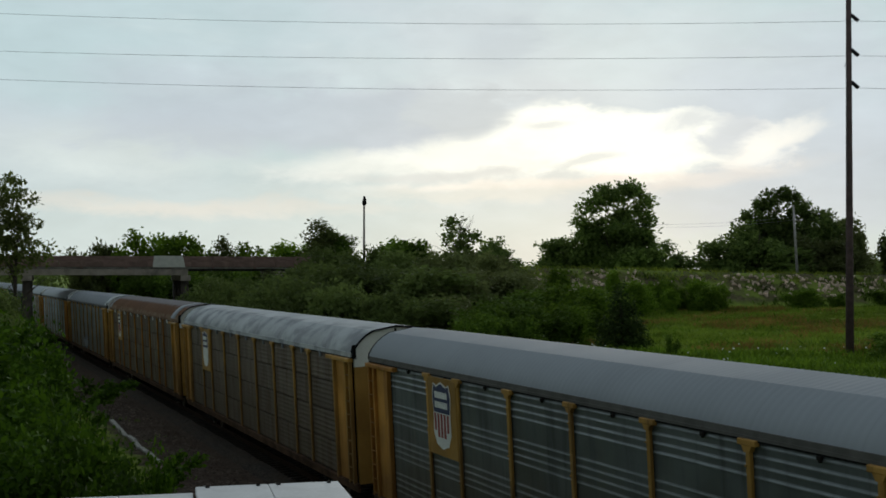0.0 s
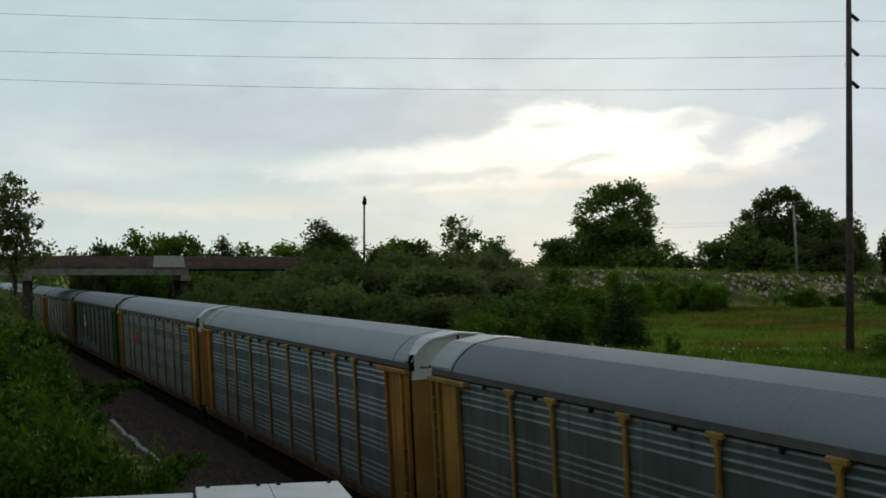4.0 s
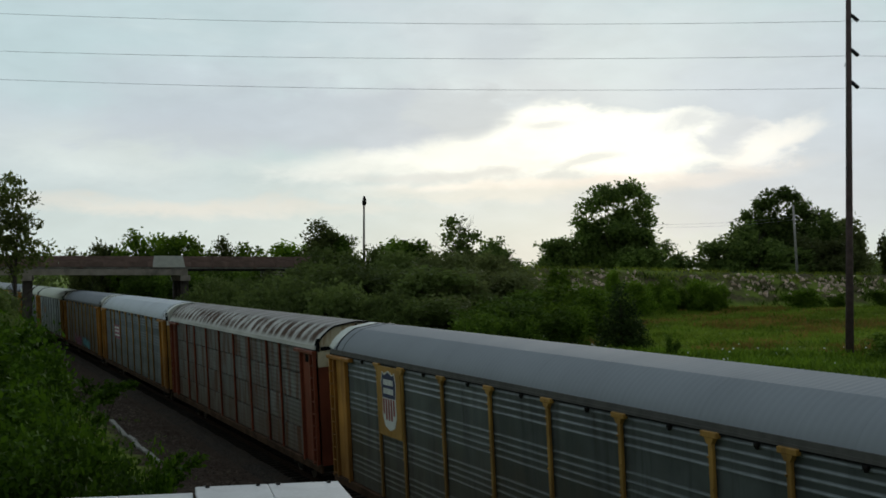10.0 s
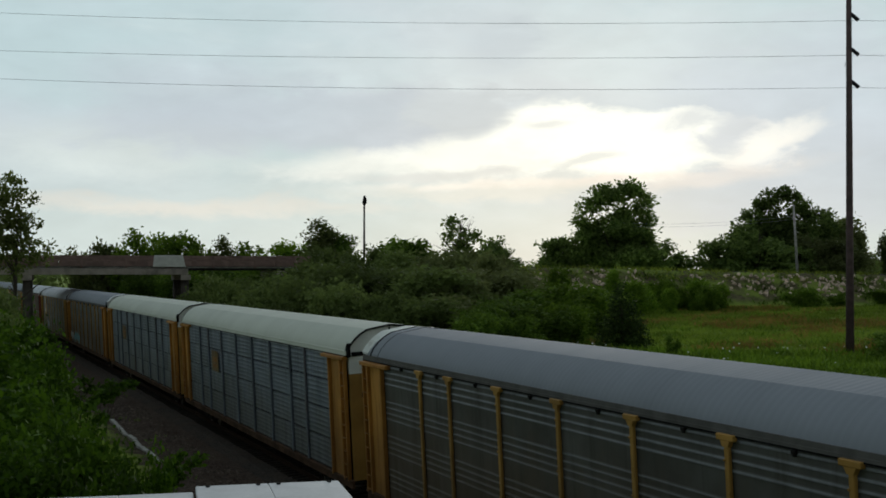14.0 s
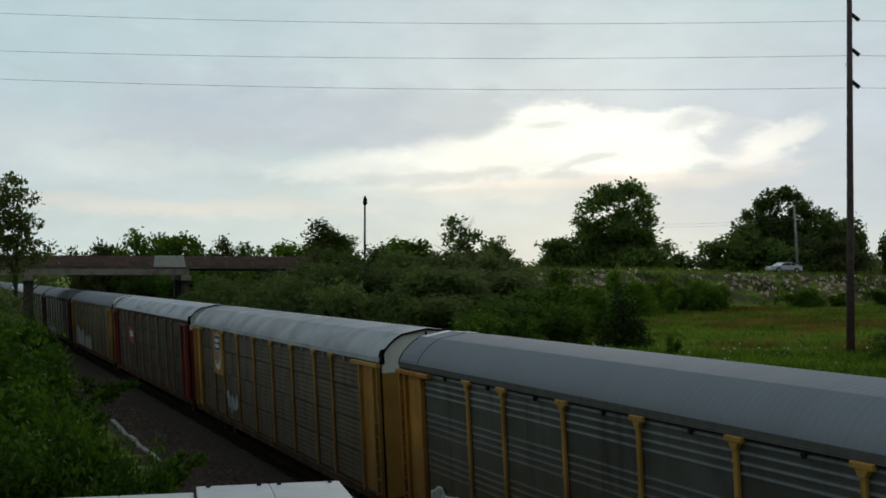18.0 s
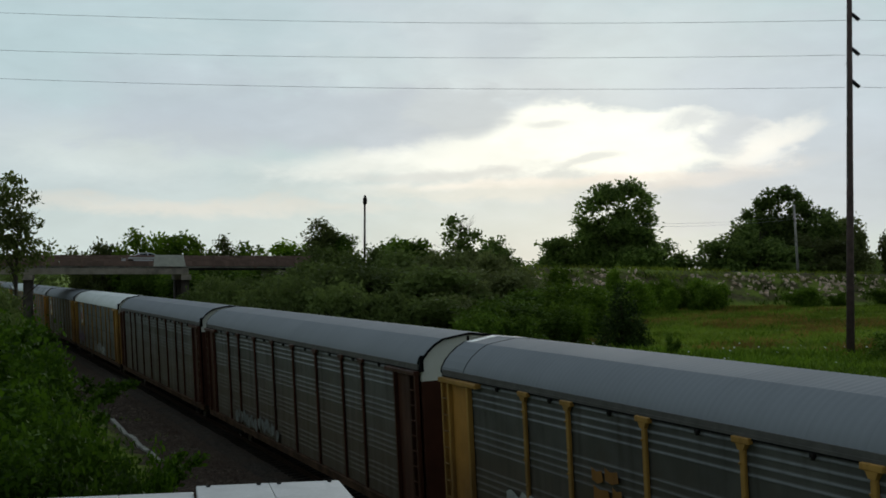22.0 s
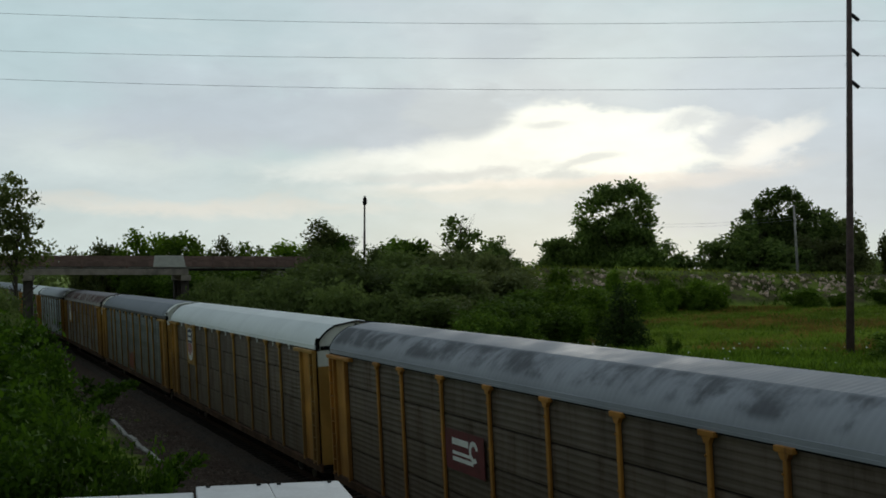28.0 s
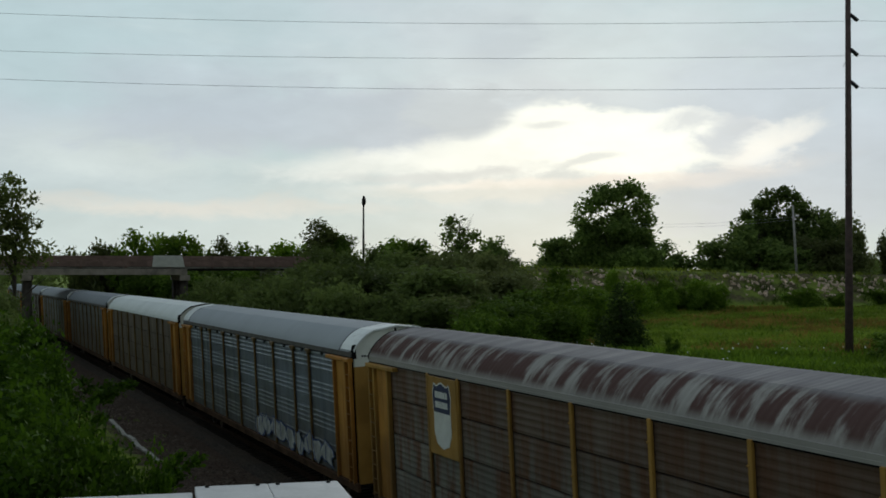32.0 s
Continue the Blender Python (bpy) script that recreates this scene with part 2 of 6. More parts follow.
def leafy(name, dark, light, trans=0.25, speckle=0.55):
    m = bpy.data.materials.new(name)
    m.use_nodes = True
    g = Graph(m.node_tree)
    isl = g.node("ShaderNodeNewGeometry").outputs["Random Per Island"]
    pos = g.node("ShaderNodeTexCoord").outputs["Object"]
    rnd = g.node("ShaderNodeObjectInfo").outputs["Random"]
    clump = g.noise(pos, 0.9, 3.0)
    f = g.math("ADD", g.math("MULTIPLY", isl, speckle), g.math("MULTIPLY", clump, 1.15 - speckle))
    col = g.mix(g.step(f, 0.2, 0.95), dark, light)
    tone = g.math("MULTIPLY", g.step(rnd, 0.0, 1.0, 0.68, 1.22), g.step(g.noise(g.vec("MULTIPLY", pos, (0.7, 1.0, 1.0)), 0.17, 3.0), 0.32, 0.68, 0.66, 1.26))
    col = g.mix(1.0, col, g.join(tone, tone, g.math("MULTIPLY", tone, 0.9)), "MULTIPLY")
    finish(name, g, col, 0.7, translucent=trans, gloss=0.12)
    return m


def ground_material():
    m, g, pos, rnd = begin("ground_soil")
    pos = g.node("ShaderNodeTexCoord").outputs["Object"]
    x, y, z = g.split(pos)
    big, mid, fine = g.noise(pos, 0.06, 5.0), g.noise(pos, 0.45, 5.0, 0.6), g.noise(pos, 7.0, 5.0, 0.65)
    grass = g.mix(g.step(mid, 0.32, 0.68), (0.13, 0.20, 0.022), (0.20, 0.265, 0.042))
    grass = g.mix(g.step(big, 0.52, 0.66, 0.0, 0.65), grass, (0.19, 0.14, 0.05))
    grass = g.mix(g.step(fine, 0.4, 0.75, 0.0, 0.3), grass, (0.06, 0.10, 0.02))
    # bare stony soil on the flank of the road bank
    across = g.math("ADD", g.math("MULTIPLY", g.math("SUBTRACT", x, ROAD_A[0]), -ROAD_E[1]), g.math("MULTIPLY", g.math("SUBTRACT", y, ROAD_A[1]), ROAD_E[0]))
    bare = g.math("MULTIPLY", g.step(across, -13.5, -11.5), g.step(across, -4.4, -5.4))
    rubble = g.mix(g.split(g.voronoi(pos, 2.2, "Color"))[0], (0.045, 0.028, 0.022), (0.11, 0.074, 0.060))
    rubble = g.mix(g.step(mid, 0.50, 0.70, 0.0, 0.8), rubble, (0.09, 0.12, 0.03))
    grass = g.mix(g.math("MULTIPLY", bare, g.step(mid, 0.62, 0.40, 0.25, 0.85)), grass, rubble)
    # gravel round the rails
    d = g.math("ADD", g.math("SUBTRACT", g.math("MULTIPLY", x, math.cos(ALPHA)), TRACK_D), g.math("MULTIPLY", y, math.sin(ALPHA)))
    stones = g.voronoi(pos, 9.0, "Color")
    tone = g.split(stones)[0]
    grit = g.mix(tone, (0.028, 0.019, 0.015), (0.085, 0.060, 0.047))
    grit = g.mix(g.step(mid, 0.45, 0.7, 0.0, 0.5), grit, (0.055, 0.036, 0.026))
    wob = g.math("ADD", g.math("ABSOLUTE", d), g.math("MULTIPLY", g.math("SUBTRACT", mid, 0.5), 3.0))
    col = g.mix(g.step(wob, 6.6, 5.4), grass, grit)
    finish("ground_soil", g, col, 0.95, bump=g.math("ADD", fine, g.math("MULTIPLY", g.voronoi(pos, 9.0), 0.8)), strength=0.7, depth=0.06, gloss=0.08)
    return m


ALPHA, TRACK_D = radians(22.944), 13.279
ROAD_A, ROAD_E = (-38.6, 121.0), (0.950, 0.3122)
CANT = 3.1
CA, SA = math.cos(ALPHA), math.sin(ALPHA)

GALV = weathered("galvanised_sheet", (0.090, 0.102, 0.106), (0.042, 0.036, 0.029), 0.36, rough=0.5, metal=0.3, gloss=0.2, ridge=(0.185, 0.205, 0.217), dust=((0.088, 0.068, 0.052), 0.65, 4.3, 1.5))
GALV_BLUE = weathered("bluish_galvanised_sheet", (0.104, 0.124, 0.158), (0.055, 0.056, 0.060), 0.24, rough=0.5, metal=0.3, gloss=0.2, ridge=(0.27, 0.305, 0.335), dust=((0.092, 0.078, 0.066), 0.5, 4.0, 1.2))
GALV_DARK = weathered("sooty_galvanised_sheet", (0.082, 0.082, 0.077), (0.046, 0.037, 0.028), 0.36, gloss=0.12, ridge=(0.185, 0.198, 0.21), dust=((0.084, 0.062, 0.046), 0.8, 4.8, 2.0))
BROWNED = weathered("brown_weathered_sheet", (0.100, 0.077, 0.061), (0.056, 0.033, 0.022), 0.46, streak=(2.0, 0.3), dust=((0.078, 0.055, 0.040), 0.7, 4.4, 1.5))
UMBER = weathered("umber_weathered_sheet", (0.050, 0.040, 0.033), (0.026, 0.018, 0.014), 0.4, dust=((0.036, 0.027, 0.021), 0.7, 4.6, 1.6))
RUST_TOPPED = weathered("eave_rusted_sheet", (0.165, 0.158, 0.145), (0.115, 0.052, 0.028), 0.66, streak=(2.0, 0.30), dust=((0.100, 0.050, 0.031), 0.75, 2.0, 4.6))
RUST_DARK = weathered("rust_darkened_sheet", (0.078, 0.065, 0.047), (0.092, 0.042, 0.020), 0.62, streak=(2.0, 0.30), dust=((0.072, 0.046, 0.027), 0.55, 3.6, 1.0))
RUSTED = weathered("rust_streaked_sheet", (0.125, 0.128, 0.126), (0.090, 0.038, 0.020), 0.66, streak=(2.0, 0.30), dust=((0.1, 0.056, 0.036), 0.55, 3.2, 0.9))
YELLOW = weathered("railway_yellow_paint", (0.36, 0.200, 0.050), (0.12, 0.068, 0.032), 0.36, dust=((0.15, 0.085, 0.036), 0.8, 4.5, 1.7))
BOARD = weathered("yellow_board_paint", (0.33, 0.185, 0.05), (0.15, 0.085, 0.035), 0.2)
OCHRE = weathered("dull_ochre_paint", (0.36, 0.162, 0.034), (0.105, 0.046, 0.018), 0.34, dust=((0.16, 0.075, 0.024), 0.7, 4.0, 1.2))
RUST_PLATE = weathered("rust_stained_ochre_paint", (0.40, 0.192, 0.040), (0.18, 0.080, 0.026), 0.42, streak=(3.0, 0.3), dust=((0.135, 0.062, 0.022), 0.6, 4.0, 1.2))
GREEN = weathered("dark_green_paint", (0.020, 0.065, 0.016), (0.03, 0.026, 0.014), 0.2)
MAROON = weathered("maroon_paint", (0.13, 0.02, 0.02), (0.05, 0.02, 0.016), 0.25)
PINKISH = weathered("chalky_red_paint", (0.28, 0.135, 0.115), (0.11, 0.045, 0.036), 0.3)
BROWN = weathered("dark_brown_paint", (0.055, 0.02, 0.013), (0.02, 0.012, 0.009), 0.3)
REDBROWN = weathered("red_oxide_paint", (0.16, 0.042, 0.024), (0.06, 0.026, 0.016), 0.25)
BLUE_POST = weathered("worn_blue_grey_post_paint", (0.115, 0.130, 0.155), (0.13, 0.075, 0.035), 0.45)
FADED = weathered("faded_ochre_paint", (0.14, 0.088, 0.036), (0.06, 0.038, 0.022), 0.35)
R_MID = roof_metal("mid_grey_roof_sheet", (0.262, 0.283, 0.315), (0.185, 0.195, 0.215), 0.25, gloss=0.12, even=1.0)
R_GREY = roof_metal("grey_roof_sheet", (0.345, 0.372, 0.41), (0.25, 0.26, 0.285), 0.25, gloss=0.12, even=1.0)
R_DARK = roof_metal("dark_grey_roof_sheet", (0.225, 0.243, 0.275), (0.155, 0.165, 0.185), 0.3, gloss=0.12, even=1.0)
R_LIGHT = roof_metal("pale_grey_roof_sheet", (0.54, 0.58, 0.63), (0.40, 0.42, 0.46), 0.3, even=0.7)
R_WHITE = roof_metal("white_roof_sheet", (0.68, 0.715, 0.725), (0.50, 0.53, 0.54), 0.25, even=0.8)
R_CREAM = roof_metal("cream_roof_sheet", (0.50, 0.525, 0.465), (0.38, 0.40, 0.35), 0.25, even=0.9)
R_RUST = roof_metal("rusty_roof_sheet", (0.134, 0.071, 0.043), (0.28, 0.225, 0.165), 0.46, rough=0.8, gloss=0.08, across=2.2, along=0.6, soft=0.10, streaky=0.4, crest=(5.30, 5.08), top=(0.19, 0.185, 0.20))
R_STREAK = roof_metal("peeling_white_roof_sheet", (0.54, 0.53, 0.51), (0.085, 0.050, 0.036), 0.62, rough=0.75, across=1.5, along=1.1, soft=0.10, streaky=0.34, beat=0.06, crest=(5.02, 5.24), top=(0.30, 0.285, 0.28))
R_PEEL = roof_metal("peeling_grey_roof_sheet", (0.33, 0.315, 0.30), (0.098, 0.058, 0.054), 0.70, rough=0.8, across=1.8, along=1.0, soft=0.09, streaky=0.42, beat=0.05, crest=(5.0, 5.22), top=(0.26, 0.25, 0.27))
R_STAIN = roof_metal("stained_pale_roof_sheet", (0.40, 0.42, 0.445), (0.18, 0.19, 0.21), 0.44, across=0.75, along=0.9, soft=0.13, streaky=0.03, crest=(5.74, 5.70))
R_HAZE = roof_metal("hazed_pale_roof_sheet", (0.41, 0.425, 0.46), (0.28, 0.29, 0.32), 0.4, across=0.8, along=0.9, soft=0.14, streaky=0.03)
R_BLOTCH = roof_metal("blotched_white_roof_sheet", (0.48, 0.50, 0.545), (0.16, 0.17, 0.19), 0.32, across=0.8, along=0.9, soft=0.10, streaky=0.03, crest=(5.73, 5.62), foot=(5.18, 5.36))
R_SMOKE = roof_metal("smoke_stained_roof_sheet", (0.27, 0.285, 0.32), (0.085, 0.088, 0.10), 0.52, across=0.85, along=0.8, soft=0.10, streaky=0.08, crest=(5.70, 5.64), foot=(5.20, 5.38))
WHITE_END = weathered("white_end_paint", (0.66, 0.68, 0.65), (0.22, 0.16, 0.11), 0.16, base_vary=0.1)
STAINED_END = weathered("rust_stained_white_end_paint", (0.52, 0.47, 0.35), (0.25, 0.115, 0.035), 0.55, streak=(2.4, 0.7), base_vary=0.2)
HOOD = weathered("dirty_white_end_sheet", (0.66, 0.685, 0.70), (0.24, 0.215, 0.185), 0.22, base_vary=0.15)
HOOD_GREY = weathered("grey_end_sheet", (0.40, 0.425, 0.445), (0.24, 0.235, 0.23), 0.22, base_vary=0.1)
# rubber seals, and the black standing for shaded gaps and eave shadow
SEAL_SHADE = plain("black_seal_and_shade", (0.007, 0.007, 0.008), 0.8, vary=0.2, dirty=0.05, gloss=0.05)
# grey-brown eave steel with the shade of its upright face put in
EAVE = plain("shaded_grey_brown_steel", (0.108, 0.104, 0.100), 0.8, vary=0.15, gloss=0.08)
# rusty eave steel, its colour darkened to read as shadowed
EAVE_RUST_SHADE = plain("shaded_rusty_eave_steel", (0.055, 0.036, 0.027), 0.85, vary=0.35, scale=2.0, dirt=(0.10, 0.075, 0.06), dirty=0.4, gloss=0.08)
SEAM = plain("faint_roof_joint", (0.10, 0.11, 0.12), 0.8, vary=0.1, gloss=0.1)
# near-black steel, and the shade put in behind seams and under the deck
SHADOWED = plain("dark_steel_and_shade", (0.020, 0.018, 0.017), 0.85, vary=0.3, dirty=0.1, gloss=0.05)
STEEL = plain("worn_steel", (0.075, 0.055, 0.045), 0.55, 0.6)
RUSTY = plain("rusty_steel", (0.026, 0.014, 0.009), 0.9, gloss=0.06)
SILL = plain("rust_brown_sill_steel", (0.070, 0.040, 0.026), 0.9, vary=0.4, scale=1.5, gloss=0.06)
CONCRETE = plain("stained_concrete", (0.24, 0.225, 0.20), 0.9, scale=1.2, bump=0.4, dirty=0.5)
CONCRETE_DARK = plain("damp_brown_concrete", (0.30, 0.255, 0.215), 0.9, scale=1.2, bump=0.4, dirty=0.45)
# pier concrete with the shadow beneath the bridge put into its colour
PIER = plain("shaded_brown_concrete", (0.075, 0.062, 0.052), 0.9, scale=1.2, bump=0.4, dirty=0.5)
OLD_PANEL = plain("rust_brown_bridge_rail", (0.205, 0.130, 0.108), 0.85, scale=1.0, bump=0.3, dirty=0.4)
ASPHALT = plain("asphalt", (0.05, 0.05, 0.052), 0.9, scale=1.5, bump=0.4)
WOOD_TIE = plain("creosoted_timber", (0.022, 0.017, 0.014), 0.95, scale=4, gloss=0.08)
POLE_WOOD = plain("weathered_pole_timber", (0.10, 0.065, 0.065), 0.85, scale=3, bump=0.4)
GREY_POLE = plain("pale_pole_timber", (0.33, 0.31, 0.28), 0.85, scale=3)
BARK = plain("bark", (0.055, 0.042, 0.032), 0.95, scale=5, bump=0.5)
ROCK = plain("pale_limestone_riprap", (0.62, 0.47, 0.38), 0.95, vary=0.45, scale=2, bump=0.5, dirty=0.4)
SIGN_GREY = plain("grey_sign_plate", (0.55, 0.54, 0.49), 0.7, vary=0.08, dirty=0.1)
SHED_WHITE = plain("white_painted_boards", (0.50, 0.50, 0.52), 0.55, vary=0.1, scale=2.0, dirty=0.2)
SHED_WALL = plain("grey_shed_wall", (0.30, 0.30, 0.29), 0.8)
PIPE_WHITE = plain("chalky_concrete_trough", (0.30, 0.29, 0.27), 0.9, scale=3)
WIRE = plain("aluminium_cable", (0.36, 0.36, 0.42), 0.5, vary=0.1)
RUBBER = plain("black_insulator_rubber", (0.014, 0.014, 0.022), 0.5, vary=0.1)
WHITE_MARK = plain("white_marking", (0.66, 0.67, 0.66), 0.6, vary=0.08, dirty=0.15)
NAVY = plain("navy_marking", (0.018, 0.026, 0.085), 0.55, vary=0.1)
RED_MARK = plain("red_marking", (0.25, 0.045, 0.04), 0.6, vary=0.15)
ORANGE_MARK = plain("orange_marking", (0.34, 0.12, 0.03), 0.6, vary=0.2)
BLACK_MARK = plain("black_marking", (0.02, 0.02, 0.022), 0.6)
YELLOW_MARK = plain("yellow_marking", (0.55, 0.27, 0.035), 0.6, vary=0.15)
WINE_MARK = plain("wine_red_marking", (0.10, 0.012, 0.018), 0.6)
GREEN_MARK = plain("green_marking", (0.05, 0.17, 0.05), 0.6)
CYAN_PAINT = plain("turquoise_spray_paint", (0.075, 0.26, 0.29), 0.7, vary=0.35, scale=2)
PINK_PAINT = plain("pink_spray_paint", (0.30, 0.105, 0.165), 0.7, vary=0.35, scale=2)
PURPLE_PAINT = plain("faded_purple_spray_paint", (0.13, 0.075, 0.12), 0.75, vary=0.4, scale=2)
MAGENTA_PAINT = plain("magenta_spray_paint", (0.13, 0.03, 0.075), 0.7, vary=0.35, scale=2)
RED_PAINT = plain("dull_red_spray_paint", (0.145, 0.03, 0.026), 0.7, vary=0.35, scale=2)
GREEN_PAINT = plain("green_spray_paint", (0.045, 0.145, 0.07), 0.7, vary=0.35, scale=2)
BLUE_PAINT = plain("blue_spray_paint", (0.038, 0.065, 0.18), 0.7, vary=0.35, scale=2)
PALE_PAINT = plain("pale_spray_paint", (0.28, 0.29, 0.29), 0.7, vary=0.35, scale=2)
SOIL = ground_material()
LEAF_DARK = leafy("dark_leaves", (0.100, 0.136, 0.045), (0.160, 0.215, 0.060), 0.45, 0.2)
# olive leaves paled and greyed: haze put into the leaf colour
LEAF_HAZY = leafy("hazy_olive_leaves", (0.130, 0.150, 0.060), (0.175, 0.205, 0.075), 0.45, 0.15)
LEAF_DEEP = leafy("deep_green_leaves", (0.024, 0.044, 0.011), (0.062, 0.100, 0.022), 0.25)
LEAF_MID = leafy("green_leaves", (0.058, 0.110, 0.013), (0.145, 0.235, 0.030), 0.34)
LEAF_TREE = leafy("tree_leaves", (0.078, 0.122, 0.034), (0.21, 0.29, 0.08), 0.48)
LEAF_LIGHT = leafy("yellow_green_leaves", (0.075, 0.145, 0.012), (0.19, 0.30, 0.03), 0.36)
LEAF_FRESH = leafy("fresh_green_leaves", (0.016, 0.040, 0.003), (0.088, 0.170, 0.010), 0.34, 0.40)
LEAF_DRY = leafy("sparse_olive_leaves", (0.070, 0.095, 0.027), (0.16, 0.19, 0.058), 0.32)
GRASS = leafy("meadow_grass", (0.125, 0.195, 0.021), (0.27, 0.36, 0.052), 0.48, 0.3)
GRASS_DRY = leafy("reddish_dry_grass", (0.26, 0.18, 0.045), (0.42, 0.27, 0.08), 0.45)
VERGE = leafy("yellowish_verge_grass", (0.115, 0.150, 0.022), (0.25, 0.30, 0.045), 0.42)
PETAL = plain("white_petals", (0.7, 0.7, 0.62), 0.7, vary=0.1)


# ---- mesh helpers ----
def mesh_of(name, verts, faces):
    me = bpy.data.meshes.new(name)
    me.from_pydata(verts, [], faces)
    return me


def part(name, me, material, parent=None, at=None, label=""):
    """Links a mesh (or bmesh) as one object under a thing or part."""
    if isinstance(me, bmesh.types.BMesh):
        bm, me = me, bpy.data.meshes.new(name)
        bm.to_mesh(me)
        bm.free()
    if not me.materials:
        me.materials.append(None)
    ob = new(name, me)
    ob.material_slots[0].link = "OBJECT"
    ob.material_slots[0].material = material
    if parent is not None:
        ob.parent = parent
    if at is not None:
        ob.matrix_basis = at
    if label:
        ob["label"] = label
    return ob


def boxes(items, bevel=0.0):
    """One bmesh of boxes (x0, x1, y0, y1, z0, z1)."""
    bm = bmesh.new()
    for x0, x1, y0, y1, z0, z1 in items:
        r = bmesh.ops.create_cube(bm, size=1.0)
        bmesh.ops.transform(bm, verts=r["verts"], matrix=Matrix.LocRotScale(((x0 + x1) / 2, (y0 + y1) / 2, (z0 + z1) / 2), None, (x1 - x0, y1 - y0, z1 - z0)))
    if bevel:
        bmesh.ops.bevel(bm, geom=bm.edges[:], offset=bevel, segments=1, affect="EDGES")
    return bm


def as_mesh(name, bm):
    me = bpy.data.meshes.new(name)
    bm.to_mesh(me)
    bm.free()
    return me


def tube(points, radius, sides=8, cap=True):
    """A bmesh tube along points; radius a number or one per point."""
    bm = bmesh.new()
    rings, n = [], len(points)
    for i, p in enumerate(points):
        p = Vector(p)
        d = (Vector(points[min(i + 1, n - 1)]) - Vector(points[max(i - 1, 0)])).normalized()
        side = d.orthogonal() if abs(d.z) > 0.9 else d.cross(Vector((0, 0, 1)))
        side.normalize()
        up = d.cross(side)
        r = radius[i] if isinstance(radius, (list, tuple)) else radius
        rings.append([bm.verts.new(p + (side * math.cos(a) + up * math.sin(a)) * r) for a in [2 * math.pi * k / sides for k in range(sides)]])
    for a, b in zip(rings, rings[1:]):
        for k in range(sides):
            bm.faces.new((a[k], a[(k + 1) % sides], b[(k + 1) % sides], b[k])).smooth = True
    if cap:
        bm.faces.new(rings[0][::-1])
        bm.faces.new(rings[-1])
    return bm


def disc_y(radius, thick, sides=20):
    """A bmesh drum about the y axis."""
    return tube([(0, -thick / 2, 0), (0, thick / 2, 0)], radius, sides)


def quads(name, verts, n):
    """A fast mesh of n separate quads from an (n*4, 3) array."""
    me = bpy.data.meshes.new(name)
    me.vertices.add(n * 4)
    me.vertices.foreach_set("co", np.asarray(verts, dtype=np.float32).ravel())
    me.loops.add(n * 4)
    me.loops.foreach_set("vertex_index", np.arange(n * 4, dtype=np.int32))
    me.polygons.add(n)
    me.polygons.foreach_set("loop_start", np.arange(0, n * 4, 4, dtype=np.int32))
    me.update(calc_edges=True)
    return me


# ---- lie of the land ----
def smooth(v, a, b):
    t = np.clip((v - a) / (b - a), 0, 1)
    return t * t * (3 - 2 * t)


def bend(s):
    """How far the rails curve away to the right of their straight line at s ahead, and the slope of that curve."""
    near = np.minimum(s, 200.0)
    slope = 0.0029 - 1.2e-4 * near
    return 0.0029 * near - 6.0e-5 * near * near + slope * (s - near), slope


def along_track(x, y):
    """Distance ahead along the rails and to the far side of them."""
    px, py = x - TRACK_D * CA, y - TRACK_D * SA
    s = -px * SA + py * CA
    return s, px * CA + py * SA - bend(s)[0]


def on_track(s, d):
    d = d + bend(s)[0]
    return TRACK_D * CA - s * SA + d * CA, TRACK_D * SA + s * CA + d * SA


def along_road(x, y):
    px, py = x - ROAD_A[0], y - ROAD_A[1]
    return px * ROAD_E[0] + py * ROAD_E[1], -px * ROAD_E[1] + py * ROAD_E[0]


def on_road(r, q):
    return ROAD_A[0] + r * ROAD_E[0] - q * ROAD_E[1], ROAD_A[1] + r * ROAD_E[1] + q * ROAD_E[0]


def road_z(r):
    return np.interp(r, [-60, 0, 25, 56, 73, 94, 140, 260], [8.12, 8.15, 8.25, 8.12, 7.72, 7.38, 7.0, 6.6])


def waves(x, y):
    return 0.10 * np.sin(x * 0.31 + 1.3) * np.cos(y * 0.27) + 0.06 * np.sin(x * 0.9 + y * 0.7) + 0.05 * np.cos(x * 0.53 - y * 1.1)


def ground_z(x, y):
    x, y = np.asarray(x, float), np.asarray(y, float)
    s, d = along_track(x, y)
    far = smooth(d, 5.5, 15.0) * 3.45 + smooth(d, 15, 120) * 1.2
    near = smooth(-d, 5.5, 13.5) * 3.6
    z = -0.45 + far + near + waves(x, y) * smooth(np.abs(d), 5.0, 9.0)
    z = z + 1.9 * np.exp(-(x * x + (y + 1.0) ** 2) / 40.0)
    r, q = along_road(x, y)
    gap = np.maximum(np.maximum(r + 15.0, 0) * np.maximum(27.0 - r, 0), 0)
    inside = np.where((r > -15.0) & (r < 27.0), np.minimum(r + 15.0, 27.0 - r), 0.0)
    bank = road_z(r) - 0.12 - np.maximum(np.abs(q) - 6.0, 0) / 1.9 - inside / 1.2
    bank = bank + 0.25 * waves(x * 1.7, y * 1.7) * smooth(np.abs(q), 5.5, 8)
    return np.maximum(z, bank)


def spread(lo, hi, step, far_lo, far_hi):
    v, out, d = lo, [], step
    mid = list(np.arange(lo, hi, step))
    left, right = [], []
    v, d = lo, step
    while v > far_lo:
        d *= 1.25
        v -= d
        left.append(v)
    v, d = mid[-1], step
    while v < far_hi:
        d *= 1.25
        v += d
        right.append(v)
    return np.array(left[::-1] + mid + right)


